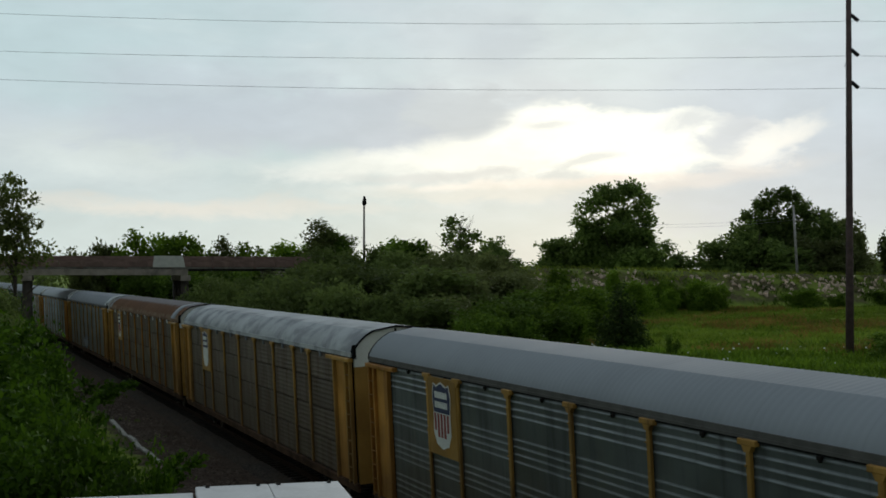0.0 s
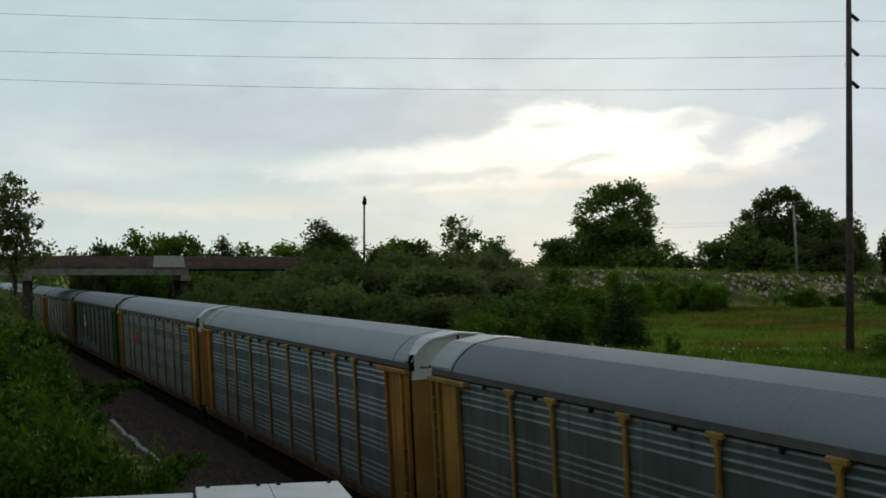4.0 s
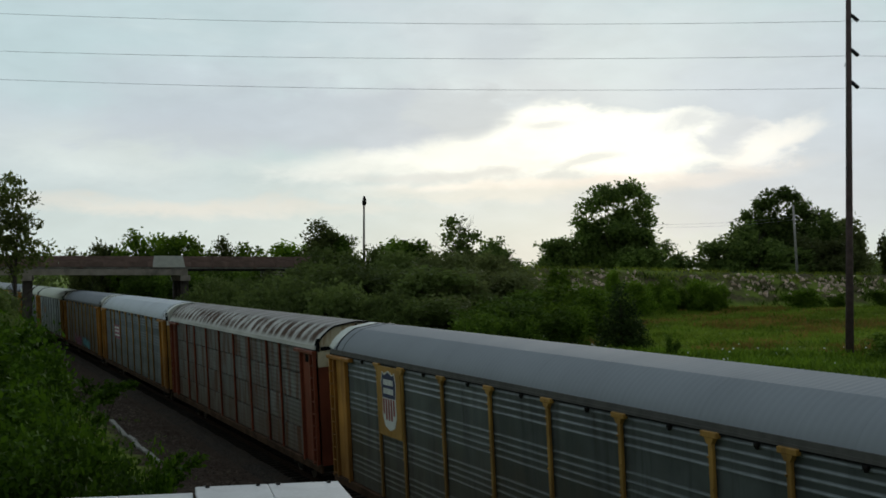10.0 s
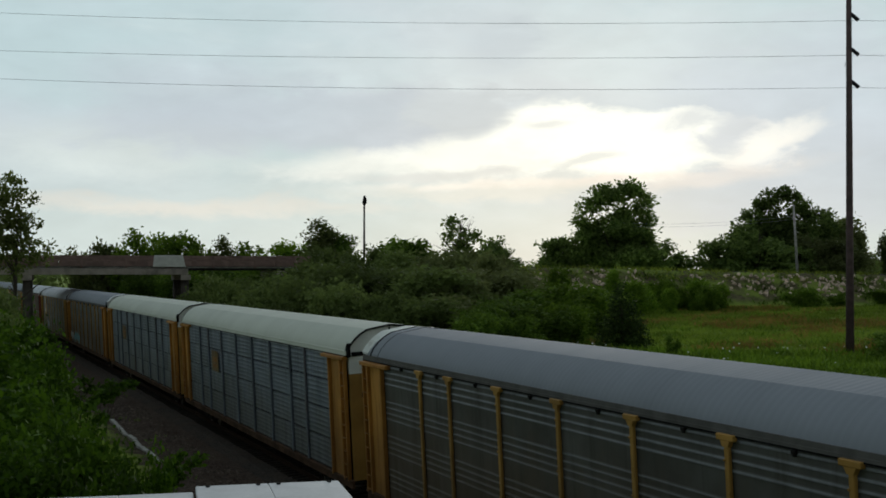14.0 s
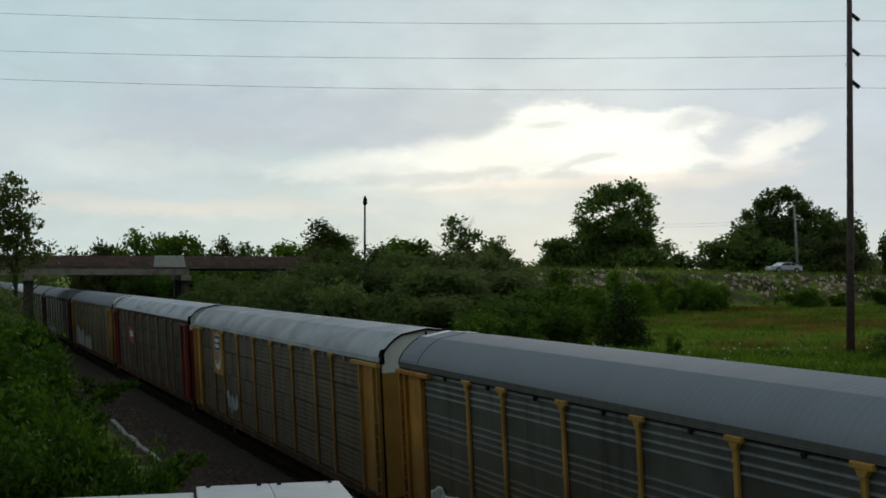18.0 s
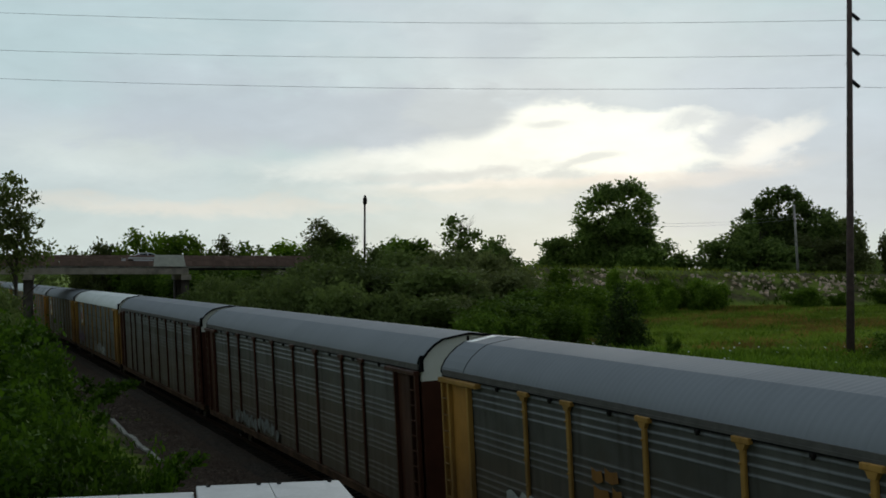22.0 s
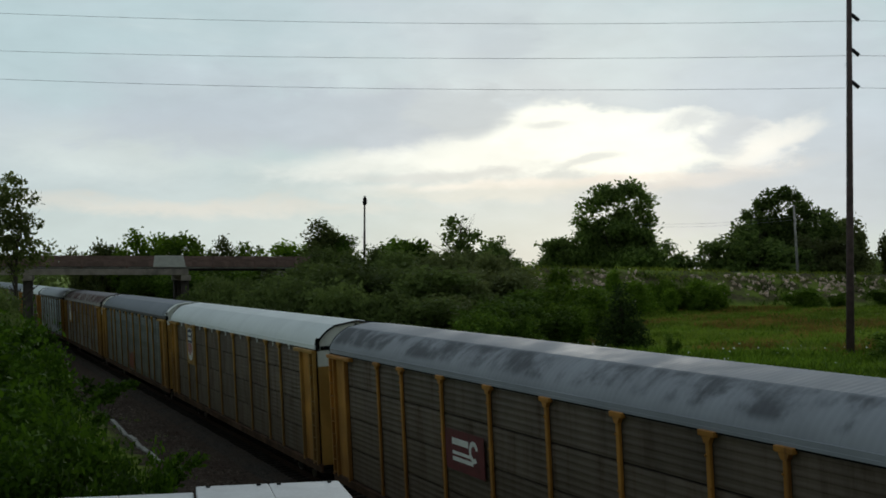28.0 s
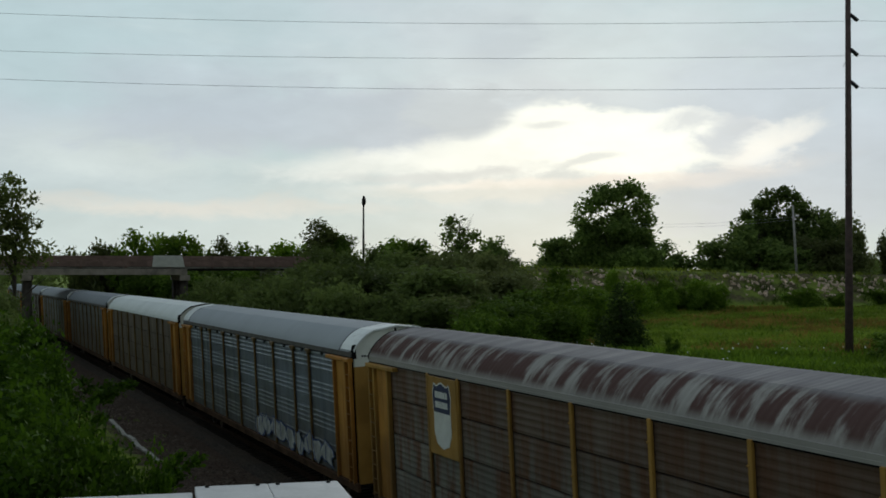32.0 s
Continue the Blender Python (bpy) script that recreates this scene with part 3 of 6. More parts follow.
def build_ground():
    xs, ys = spread(-75, 95, 1.3, -2600, 2600), spread(-14, 175, 1.3, -1500, 4500)
    gx, gy = np.meshgrid(xs, ys)
    gz = ground_z(gx, gy)
    co = np.stack([gx, gy, gz], -1).reshape(-1, 3)
    w, h = len(xs), len(ys)
    i = (np.arange(h - 1)[:, None] * w + np.arange(w - 1)[None, :]).ravel()
    me = bpy.data.meshes.new("ground")
    me.vertices.add(len(co))
    me.vertices.foreach_set("co", co.astype(np.float32).ravel())
    n = len(i)
    me.loops.add(n * 4)
    me.loops.foreach_set("vertex_index", np.stack([i, i + 1, i + w + 1, i + w], -1).astype(np.int32).ravel())
    me.polygons.add(n)
    me.polygons.foreach_set("loop_start", np.arange(0, n * 4, 4, dtype=np.int32))
    me.update(calc_edges=True)
    me.polygons.foreach_set("use_smooth", np.ones(n, dtype=bool))
    ob = part("ground", me, SOIL)
    tagged(ob, "rough grassy ground with a gravel strip beside the rails", "ground", kind="structure")


build_ground()


def build_road():
    rs = np.arange(-700, 900, 4.0)
    verts, faces = [], []
    for r in rs:
        for q in (-3.7, 3.7):
            x, y = on_road(r, q)
            verts.append((x, y, float(road_z(r))))
        for q in (3.7, -3.7):
            x, y = on_road(r, q)
            verts.append((x, y, float(road_z(r)) - 0.3))
    for k in range(len(rs) - 1):
        a, b = 4 * k, 4 * k + 4
        for j in range(4):
            faces.append((a + j, a + (j + 1) % 4, b + (j + 1) % 4, b + j))
    ob = part("road", mesh_of("road", verts, faces), ASPHALT)
    tagged(ob, "narrow asphalt road along the top of a bank", "road", kind="structure")


build_road()


# ---- rails ----
TRACK_TURN = -90 + math.degrees(ALPHA)


def track_pose(s, d=0.0, z=0.0, lean=True):
    x, y = on_track(s, d)
    return pose(float(x), float(y), z, CANT if lean else 0, 0, TRACK_TURN - math.degrees(math.atan(float(bend(s)[1]))))


def swept(name, profile, home, closed):
    """A profile (across, up) drawn along the rails."""
    stops = list(range(-80, 260, 6)) + list(range(260, 1500, 60))
    n, verts, faces = len(profile), [], []
    for s in stops:
        m = home @ track_pose(s)
        verts += [m @ Vector((0, a, b)) for a, b in profile]
    for i in range(len(stops) - 1):
        for j in range(n if closed else n - 1):
            k = (j + 1) % n
            faces.append((i * n + j, i * n + k, i * n + n + k, i * n + n + j))
    return mesh_of(name, verts, faces)


def build_track():
    thing = new("railway_track")
    thing.matrix_basis = track_pose(0)
    home = thing.matrix_basis.inverted()
    tagged(thing, "steel rails on dark timber sleepers in gravel", "railway track")
    rail = [(-0.036, 0.0), (0.036, 0.0), (0.036, -0.045), (0.01, -0.05), (0.01, -0.135), (0.075, -0.145), (0.075, -0.165), (-0.075, -0.165), (-0.075, -0.145), (-0.01, -0.135), (-0.01, -0.05), (-0.036, -0.045)]
    for y in (-0.7525, 0.7525):
        part("rail", swept("rail", [(a + y, b) for a, b in rail], home, True), RUSTY, thing)
    tie = as_mesh("sleeper", boxes([(-0.115, 0.115, -1.3, 1.3, -0.34, -0.166)], 0.015))
    for i in range(240):
        part("sleeper", tie, WOOD_TIE, thing, home @ track_pose(0.53 * i - 8) @ pose(0, 0.03 * math.sin(i * 7.1), 0.004 * math.sin(i * 3.3), 0, 0, 0.8 * math.sin(i * 2.7)))
    verts, faces = [], []
    for i in range(260):
        m, k = home @ track_pose(119.5 + 0.53 * i), len(verts)
        verts += [m @ Vector((x, y, z)) for x in (-0.115, 0.115) for y in (-1.3, 1.3) for z in (-0.34, -0.166)]
        faces += [(k + a, k + b, k + c, k + d) for a, b, c, d in ((0, 1, 3, 2), (4, 6, 7, 5), (0, 4, 5, 1), (2, 3, 7, 6), (1, 5, 7, 3))]
    tagged(part("distant_sleepers", mesh_of("distant_sleepers", verts, faces), WOOD_TIE, thing), kind="stuff")
    # ballast shoulder under the sleepers
    part("ballast_bed", swept("ballast_bed", [(-3.3, -0.62), (-1.75, -0.22), (1.75, -0.22), (3.3, -0.62)], home, False), BALLAST, thing)


def ballast_material():
    m, g, pos, rnd = begin("crushed_stone_ballast")
    pos = g.node("ShaderNodeTexCoord").outputs["Object"]
    tone = g.split(g.voronoi(pos, 14.0, "Color"))[0]
    col = g.mix(tone, (0.020, 0.017, 0.015), (0.066, 0.053, 0.045))
    col = g.mix(g.step(g.noise(pos, 0.7, 5.0), 0.4, 0.7, 0.0, 0.6), col, (0.060, 0.042, 0.031))
    finish("ballast", g, col, 0.95, bump=g.voronoi(pos, 14.0), strength=0.9, depth=0.05, gloss=0.08)
    return m


BALLAST = ballast_material()
build_track()


def build_trough():
    rng = random.Random(5)
    s = 49.5
    while s < 64:
        length = rng.uniform(1.2, 3.4)
        x, y = on_track(s + length / 2, -5.1 + rng.uniform(-0.06, 0.06))
        m = pose(x, y, float(ground_z(x, y)) + 0.03, rng.uniform(-3, 3), rng.uniform(-1.5, 1.5), TRACK_TURN + rng.uniform(-2, 2))
        thing = part("cable_trough_lid", boxes([(-length / 2, length / 2, -0.11, 0.11, -0.08, 0.08)], 0.02), PIPE_WHITE, None, m)
        tagged(thing, "chalky white concrete cable trough lid lying on gravel", "trough lid", "row of trough lids")
        s += length + rng.uniform(0.06, 0.5)


build_trough()


def build_gravel():
    rng = np.random.default_rng(15)
    n = 9000
    s, d = rng.uniform(26, 82, n), -rng.uniform(2.6, 6.4, n)
    x, y = on_track(s, d)
    z = ground_z(x, y)
    bed = np.interp(-d, [1.75, 3.3], [-0.22, -0.62]) - 0.054 * d * 0
    z = np.maximum(z, np.where(d > -3.3, bed - 0.05, -9))
    r = rng.uniform(0.02, 0.055, n) * np.where(rng.random(n) > 0.96, 2.2, 1.0)
    a = rng.random(n) * 6.28
    corners = []
    for k, (cx, cy, cz) in enumerate(((1, 0, 0), (0, 1, 0), (-1, 0, 0), (0, -1, 0), (0, 0, 0.9))):
        px, py = cx * np.cos(a) - cy * np.sin(a), cx * np.sin(a) + cy * np.cos(a)
        corners.append(np.stack([x + px * r * rng.uniform(0.7, 1.3, n), y + py * r * rng.uniform(0.7, 1.3, n), z + cz * r + 0.004], 1))
    v = np.stack(corners, 1).reshape(-1, 3)
    f = [(5 * i + p, 5 * i + q, 5 * i + 4) for i in range(n) for p, q in ((0, 1), (1, 2), (2, 3), (3, 0))]
    tagged(part("loose_gravel", mesh_of("loose_gravel", v.tolist(), f), STONE_GREY), "loose brown-grey gravel beside the rails", "gravel", kind="stuff")


def stone_material():
    m = bpy.data.materials.new("loose_stone")
    m.use_nodes = True
    g = Graph(m.node_tree)
    isl = g.node("ShaderNodeNewGeometry").outputs["Random Per Island"]
    pos = g.node("ShaderNodeTexCoord").outputs["Object"]
    col = g.mix(isl, (0.032, 0.025, 0.020), (0.17, 0.135, 0.112))
    col = g.mix(g.step(g.noise(pos, 0.5, 4.0), 0.45, 0.65, 0.0, 0.6), col, (0.06, 0.034, 0.026))
    finish("loose_stone", g, col, 0.95, gloss=0.1)
    return m


STONE_GREY = stone_material()
build_gravel()


# ---- the train: covered car carriers ----
PITCH = 28.9
POSTS = (-9.03, -7.09, -4.265, -1.425, 1.425, 4.265, 7.09, 9.03)
EDGES = (-11.9,) + POSTS + (11.9,)
ROOF = [(1.475, 4.98), (1.45, 5.10), (1.35, 5.26), (1.21, 5.41), (1.02, 5.56), (0.78, 5.685), (0.78, 5.685), (0.0, 5.79)]
ROOF = [(-a, b) for a, b in ROOF] + [(a, b) for a, b in ROOF[-2::-1]]
LOW, HIGH = 1.02, 4.93
FLIP = pose(0, 0, 0, 0, 0, 180)
cache = {}


def kept(key, make):
    if key not in cache:
        cache[key] = make()
    return cache[key]


def sheet(width, z0, z1, ribs, pitch, proud=0.020, fat=0.13, slope=0.27):
    """A corrugated panel facing -y: ribs is the list of rib heights, each a raised fold."""
    prof = [(0.0, z0)]
    for z in ribs:
        out = proud if z > 3.9 or z1 - z0 < 1.5 else proud * 0.7
        prof += [(0.0, z - pitch * fat * 1.2), (-out, z - pitch * fat * 0.8), (-out, z), (0.0, z + pitch * slope)]
    prof += [(0.0, z1)]
    n = len(prof)
    verts = [(x, y, z) for x in (-width / 2, width / 2) for y, z in prof]
    faces = [(i, i + n, i + n + 1, i + 1) for i in range(n - 1)]
    k = len(verts)
    verts += [(x, 0.05, z) for x in (-width / 2, width / 2) for z in (z0, z1)]
    faces += [(k, k + 1, k + 3, k + 2), (0, n, k + 2, k), (n - 1, k + 1, k + 3, 2 * n - 1)]
    return mesh_of("side_panel", verts, faces)


def grouped_ribs():
    out = []
    for top in (4.80, 3.80, 2.82, 1.86):
        out += [top - 0.165 * i for i in range(4)]
    return sorted(out)


def post_mesh(kind):
    if kind == "cap":
        bm = boxes([(-0.06, 0.06, -0.07, 0.0, LOW, 4.70), (-0.225, 0.225, -0.10, 0.0, 4.80, 4.90)], 0.012)
        r = bmesh.ops.create_cube(bm, size=1.0)
        bmesh.ops.transform(bm, verts=r["verts"], matrix=Matrix.LocRotScale((0, -0.045, 4.75), None, (1.0, 0.09, 0.11)))
        for v in r["verts"]:
            v.co.x *= 0.26 if v.co.z > 4.75 else 0.13
    else:
        bm = boxes([(-0.058, 0.058, -0.07, 0.0, LOW, 4.90)], 0.012)
    for i in range(7):
        z = 1.3 + i * 0.53
        r = bmesh.ops.create_cube(bm, size=0.03)
        bmesh.ops.translate(bm, verts=r["verts"], vec=(0.045 if i % 2 else -0.045, -0.078, z))
    return as_mesh("post", bm)


# pieces of the plate at the outer end of each side, facing -y; x grows towards the car's end
PLATE = (("end_plate", (0.10, 1.17, 0.0, 0.04, 0.95, 4.74)), ("plate_flange", (0.0, 0.10, -0.11, 0.02, 0.95, 4.74)), ("ladder_stile", (1.17, 1.27, -0.10, 0.02, 0.95, 4.74)),
         ("ladder_stile", (1.58, 1.66, -0.10, 0.02, 0.95, 4.74)), ("ladder_backing", (1.27, 1.58, 0.0, 0.04, 0.95, 4.74)))


def plate_beam_mesh():
    return as_mesh("plate_beam", boxes([(-0.55, 1.72, -0.15, 0.03, 4.745, 4.86)], 0.012))


def ladder_mesh():
    items = [(1.25, 1.59, -0.105, -0.08, 1.05 + i * 0.41, 1.08 + i * 0.41) for i in range(9)]
    return as_mesh("ladder", boxes(items))


def roof_mesh(x0, x1, grow=0.0, smooth_it=True, pitch=0.0, wave=0.008, start=None, cut=0):
    """The arched roof sheet from x0 to x1; pitch gives it cross corrugations, start a ragged near edge (x for each bend), cut bares the lowest bends."""
    n = len(ROOF)
    cz = 5.0
    pts = [(a * (1 + grow / 1.5), cz + (b - cz) * (1 + grow / 0.9)) for a, b in ROOF]
    steps = max(1, int(4 * (x1 - x0) / pitch)) if pitch else max(1, int((x1 - x0) / 2.4))
    verts, faces = [], []
    for i in range(steps + 1):
        up = wave * (0.0, 0.5, 1.0, 0.5)[i % 4] if pitch else 0.0
        for j, (a, b) in enumerate(pts):
            near = start[j] if start else x0
            r = math.hypot(a, b - 4.6)
            verts.append((near + (x1 - near) * i / steps, a * (1 - up / r), b - up * (b - 4.6) / r))
    for i in range(steps):
        for j in range(n - 1):
            if ROOF[j] != ROOF[j + 1] and cut <= j < n - 1 - cut:
                a = i * n + j
                faces.append((a, a + n, a + n + 1, a + 1))
    k = len(verts)
    for i in (0, steps):
        verts += [(x * 1.0, a * 0.985, b - 0.05) for x, a, b in verts[i * n:i * n + n]]
    for j in range(n - 1):
        if ROOF[j] == ROOF[j + 1] or not cut <= j < n - 1 - cut:
            continue
        faces += [(j, j + 1, k + j + 1, k + j), (steps * n + j + 1, steps * n + j, k + n + j, k + n + j + 1), (k + j, k + j + 1, k + n + j + 1, k + n + j)]
    used = sorted({i for f in faces for i in f})
    place = {old: i for i, old in enumerate(used)}
    me = mesh_of("roof", [verts[i] for i in used], [tuple(place[i] for i in f) for f in faces])
    if smooth_it:
        for p in me.polygons:
            p.use_smooth = abs(p.normal.x) < 0.5
    return me


def end_door_mesh(z0, z1, half=1.33, ridges=0):
    """The end doors, facing +x at x = 0: a wall that follows the roof above."""
    def top(y):
        return np.interp(abs(y), [0.0, 0.78, 1.02, 1.21, 1.35, 1.45], [5.72, 5.615, 5.49, 5.34, 5.19, 5.0])
    ys = np.linspace(-half, half, 15 if not ridges else ridges * 2 + 1)
    verts, faces = [], []
    for i, y in enumerate(ys):
        hi = float(top(y)) if z1 is None else z1
        x = 0.0 if (not ridges or i % 2) else -0.05
        verts += [(x, y, z0), (x, y, hi), (-0.12, y, z0), (-0.12, y, hi)]
    for i in range(len(ys) - 1):
        a, b = 4 * i, 4 * i + 4
        faces += [(a, b, b + 1, a + 1), (a + 2, a + 3, b + 3, b + 2), (a + 1, b + 1, b + 3, a + 3), (a, a + 2, b + 2, b)]
    faces += [(0, 1, 3, 2), (4 * len(ys) - 4, 4 * len(ys) - 2, 4 * len(ys) - 1, 4 * len(ys) - 3)]
    return mesh_of("end_door", verts, faces)


def corner_gap_mesh():
    """The shaded gap between lower roof corner and end door, as a black wedge."""
    verts = [(x, y, z) for y in (-1.36, -1.468) for x, z in ((13.42, 4.84), (13.71, 4.84), (13.71, 5.28), (13.60, 5.20), (13.47, 5.04))]
    faces = [(0, 1, 2, 3, 4), (9, 8, 7, 6, 5)] + [(i, 5 + i, 5 + (i + 1) % 5, (i + 1) % 5) for i in range(5)]
    return mesh_of("corner_flap", verts, faces)


def truck_mesh():
    bm = boxes([(-1.15, 1.15, -1.02, -0.86, 0.42, 0.66), (-1.15, 1.15, 0.86, 1.02, 0.42, 0.66), (-0.35, 0.35, -1.0, 1.0, 0.38, 0.62),
                (-1.05, -0.72, -1.04, -0.84, 0.30, 0.58), (0.72, 1.05, -1.04, -0.84, 0.30, 0.58), (-0.30, 0.30, -1.05, -0.86, 0.22, 0.42)], 0.03)
    return as_mesh("bogie_frame", bm)


def wheel_mesh():
    bm = disc_y(0.42, 0.13, 20)
    return as_mesh("wheel", bm)


def shape(name, pts, material, parent, x, y, z, thick=0.006, label=""):
    """A flat marking of any outline (x, z) on a side that faces -y."""
    n = len(pts)
    verts = [(a, 0, b) for a, b in pts] + [(a, thick, b) for a, b in pts]
    faces = [tuple(range(n)), tuple(range(2 * n - 1, n - 1, -1))] + [(i, i + n, (i + 1) % n + n, (i + 1) % n) for i in range(n)]
    return part(name, mesh_of(name, verts, faces), material, parent, pose(x, y, z), label)


def rect(w, h):
    return [(-w / 2, -h / 2), (w / 2, -h / 2), (w / 2, h / 2), (-w / 2, h / 2)]


def bars(name, rows, material, parent, x, y, z):
    """Rows of plain bars (x0, x1, z0, z1) in place of writing."""
    for a, b, c, d in rows:
        part(name, boxes([(a, b, -0.003, 0.003, c, d)]), material, parent, pose(x, y, z))


def shield(thing, faded):
    x, y = -8.0, -1.578
    board = part("emblem_board", boxes([(-0.90, 0.90, -0.02, 0.02, -1.0, 0.98)], 0.01), BOARD, thing, pose(x, y + 0.03, 3.87), "yellow emblem board")
    top = [(-0.50, 0.10), (0.50, 0.10), (0.56, 0.52), (0.46, 0.80), (0.30, 0.74), (0.0, 0.84), (-0.30, 0.74), (-0.46, 0.80), (-0.56, 0.52)]
    low = [(-0.50, 0.09), (-0.52, -0.40), (-0.36, -0.68), (0.0, -0.78), (0.36, -0.68), (0.52, -0.40), (0.50, 0.09)]
    shape("shield_rim", [(a * 1.06, b * 1.05) for a, b in low[1:6]] + [(a * 1.06, b * 1.05) for a, b in top[1:]] + [(-0.53, 0.10)], WHITE_MARK, board, 0, -0.031, 0)
    shape("shield_top", top, NAVY, board, 0, -0.036, 0)
    shape("shield_base", low, WHITE_MARK if faded < 2 else YELLOW_MARK, board, 0, -0.036, 0)
    for z, count in ((0.47, 5), (0.22, 7)):
        bars("white_bar", [(-0.40 + 0.80 * i / count + 0.012, -0.40 + 0.80 * (i + 1) / count - 0.012, z, z + 0.16) for i in range(count)], WHITE_MARK, board, 0, -0.0415, 0)
    if faded == 0:
        bars("red_stripe", [(-0.46 + i * 0.20, -0.34 + i * 0.20, -0.52 if 0 < i < 4 else -0.36, 0.08) for i in range(5)], RED_MARK, board, 0, -0.0415, 0)


def emblem(thing, kind):
    x, y, z = -5.68, -1.53, 3.42
    if kind == "faded_orange":
        for cx, cz, w in ((-0.32, 0.14, 0.42), (0.22, 0.20, 0.50), (-0.18, -0.20, 0.60), (0.40, -0.14, 0.34)):
            blot = [(cx - w / 2, cz - 0.10), (cx, cz - 0.15), (cx + w / 2, cz - 0.08), (cx + w * 0.4, cz + 0.12), (cx - w * 0.1, cz + 0.08), (cx - w / 2, cz + 0.14)]
            shape("emblem_blot", blot, OCHRE, thing, x, y, z, label="faded orange emblem")
    elif kind == "orange":
        b = shape("emblem", rect(1.15, 0.85), ORANGE_MARK, thing, x, y, z)
        bars("emblem_bar", [(-0.42, -0.05, 0.08, 0.26), (0.08, 0.42, 0.08, 0.26), (-0.42, -0.05, -0.28, -0.08), (0.08, 0.42, -0.28, -0.08)], RED_MARK, b, 0, -0.004, 0)
    elif kind == "yellow":
        b = shape("emblem", rect(1.35, 0.95), FADED, thing, x, y, z)
        bars("emblem_bar", [(-0.45, 0.45, -0.05, 0.18), (-0.45, 0.45, -0.3, -0.15)], OCHRE, b, 0, -0.004, 0)
    elif kind == "dark_on_yellow":
        b = shape("emblem", rect(2.62, 0.86), YELLOW, thing, x + 0.05, y - 0.02, z + 0.02)
        for cx, w in ((-0.52, 0.42), (0.0, 0.40), (0.50, 0.46)):
            blot = [(cx - w / 2, -0.24), (cx - w * 0.2, -0.32), (cx + w / 2, -0.30), (cx + w * 0.42, 0.02), (cx + w / 2, 0.27), (cx, 0.22), (cx - w / 2, 0.30), (cx - w * 0.40, 0.04)]
            shape("emblem_blot", blot, BLACK_MARK, b, 0, -0.006, 0)
        bars("emblem_stripe", [(sx, sx + 0.44, -0.36 + 0.17 * i, -0.30 + 0.17 * i) for i in range(5) for sx in (-1.28, 0.84)], ORANGE_MARK, b, 0, -0.004, 0)
        bars("emblem_underline", [(-0.78, 0.80, -0.40, -0.36)], WHITE_MARK, b, 0, -0.004, 0)
    elif kind == "white_square":
        b = shape("emblem", rect(0.78, 0.95), WHITE_MARK, thing, x + 0.25, y, z)
        bars("emblem_bar", [(-0.2, 0.2, -0.05, 0.06), (0.08, 0.2, 0.06, 0.3), (-0.25, -0.1, -0.3, -0.05)], GREEN_MARK, b, 0, -0.004, 0)
        bars("lettering_bar", [(0.5, 1.35, -0.16, -0.04), (0.5, 1.35, -0.38, -0.24)], WHITE_MARK, b, 0, 0.0, 0)
    elif kind == "wine":
        b = shape("emblem", rect(2.3, 1.0), WINE_MARK, thing, x + 2.75, y, z - 0.3)
        bars("lettering_bar", [(-0.72, 0.25, 0.14, 0.30), (-0.72, 0.45, -0.10, -0.02), (-0.72, 0.5, -0.26, -0.16)], WHITE_MARK, b, 0, -0.004, 0)
        ring = [(0.55 + 0.27 * math.cos(a), 0.08 + 0.27 * math.sin(a)) for a in [0.3 + k * 0.42 for k in range(13)]]
        ring += [(0.55 + 0.15 * math.cos(a), 0.08 + 0.15 * math.sin(a)) for a in [0.3 + k * 0.42 for k in range(12, -1, -1)]]
        shape("emblem_ring", ring, WHITE_MARK, b, 0, -0.004, 0)
    elif kind == "red_box":
        b = shape("emblem", rect(1.85, 1.05), RED_MARK, thing, x - 0.1, y, z)
        bars("lettering_bar", [(-0.72, -0.42, -0.12, 0.26), (-0.34, -0.08, -0.12, 0.26), (0.04, 0.24, -0.12, 0.26), (0.30, 0.50, -0.12, 0.2), (0.56, 0.62, -0.12, 0.26), (0.68, 0.74, -0.12, 0.26)], WHITE_MARK, b, 0, -0.004, 0)
    elif kind == "pink_sign":
        b = shape("graffiti", rect(2.45, 0.95), PINK_PAINT, thing, x, y - 0.015, z - 0.05, label="pink and white spray-painted block")
        bars("graffiti_bar", [(-1.1, 1.1, 0.22, 0.34), (-1.1, 1.05, -0.02, 0.10), (-1.1, 1.1, -0.30, -0.18)], WHITE_MARK, b, 0, -0.004, 0)


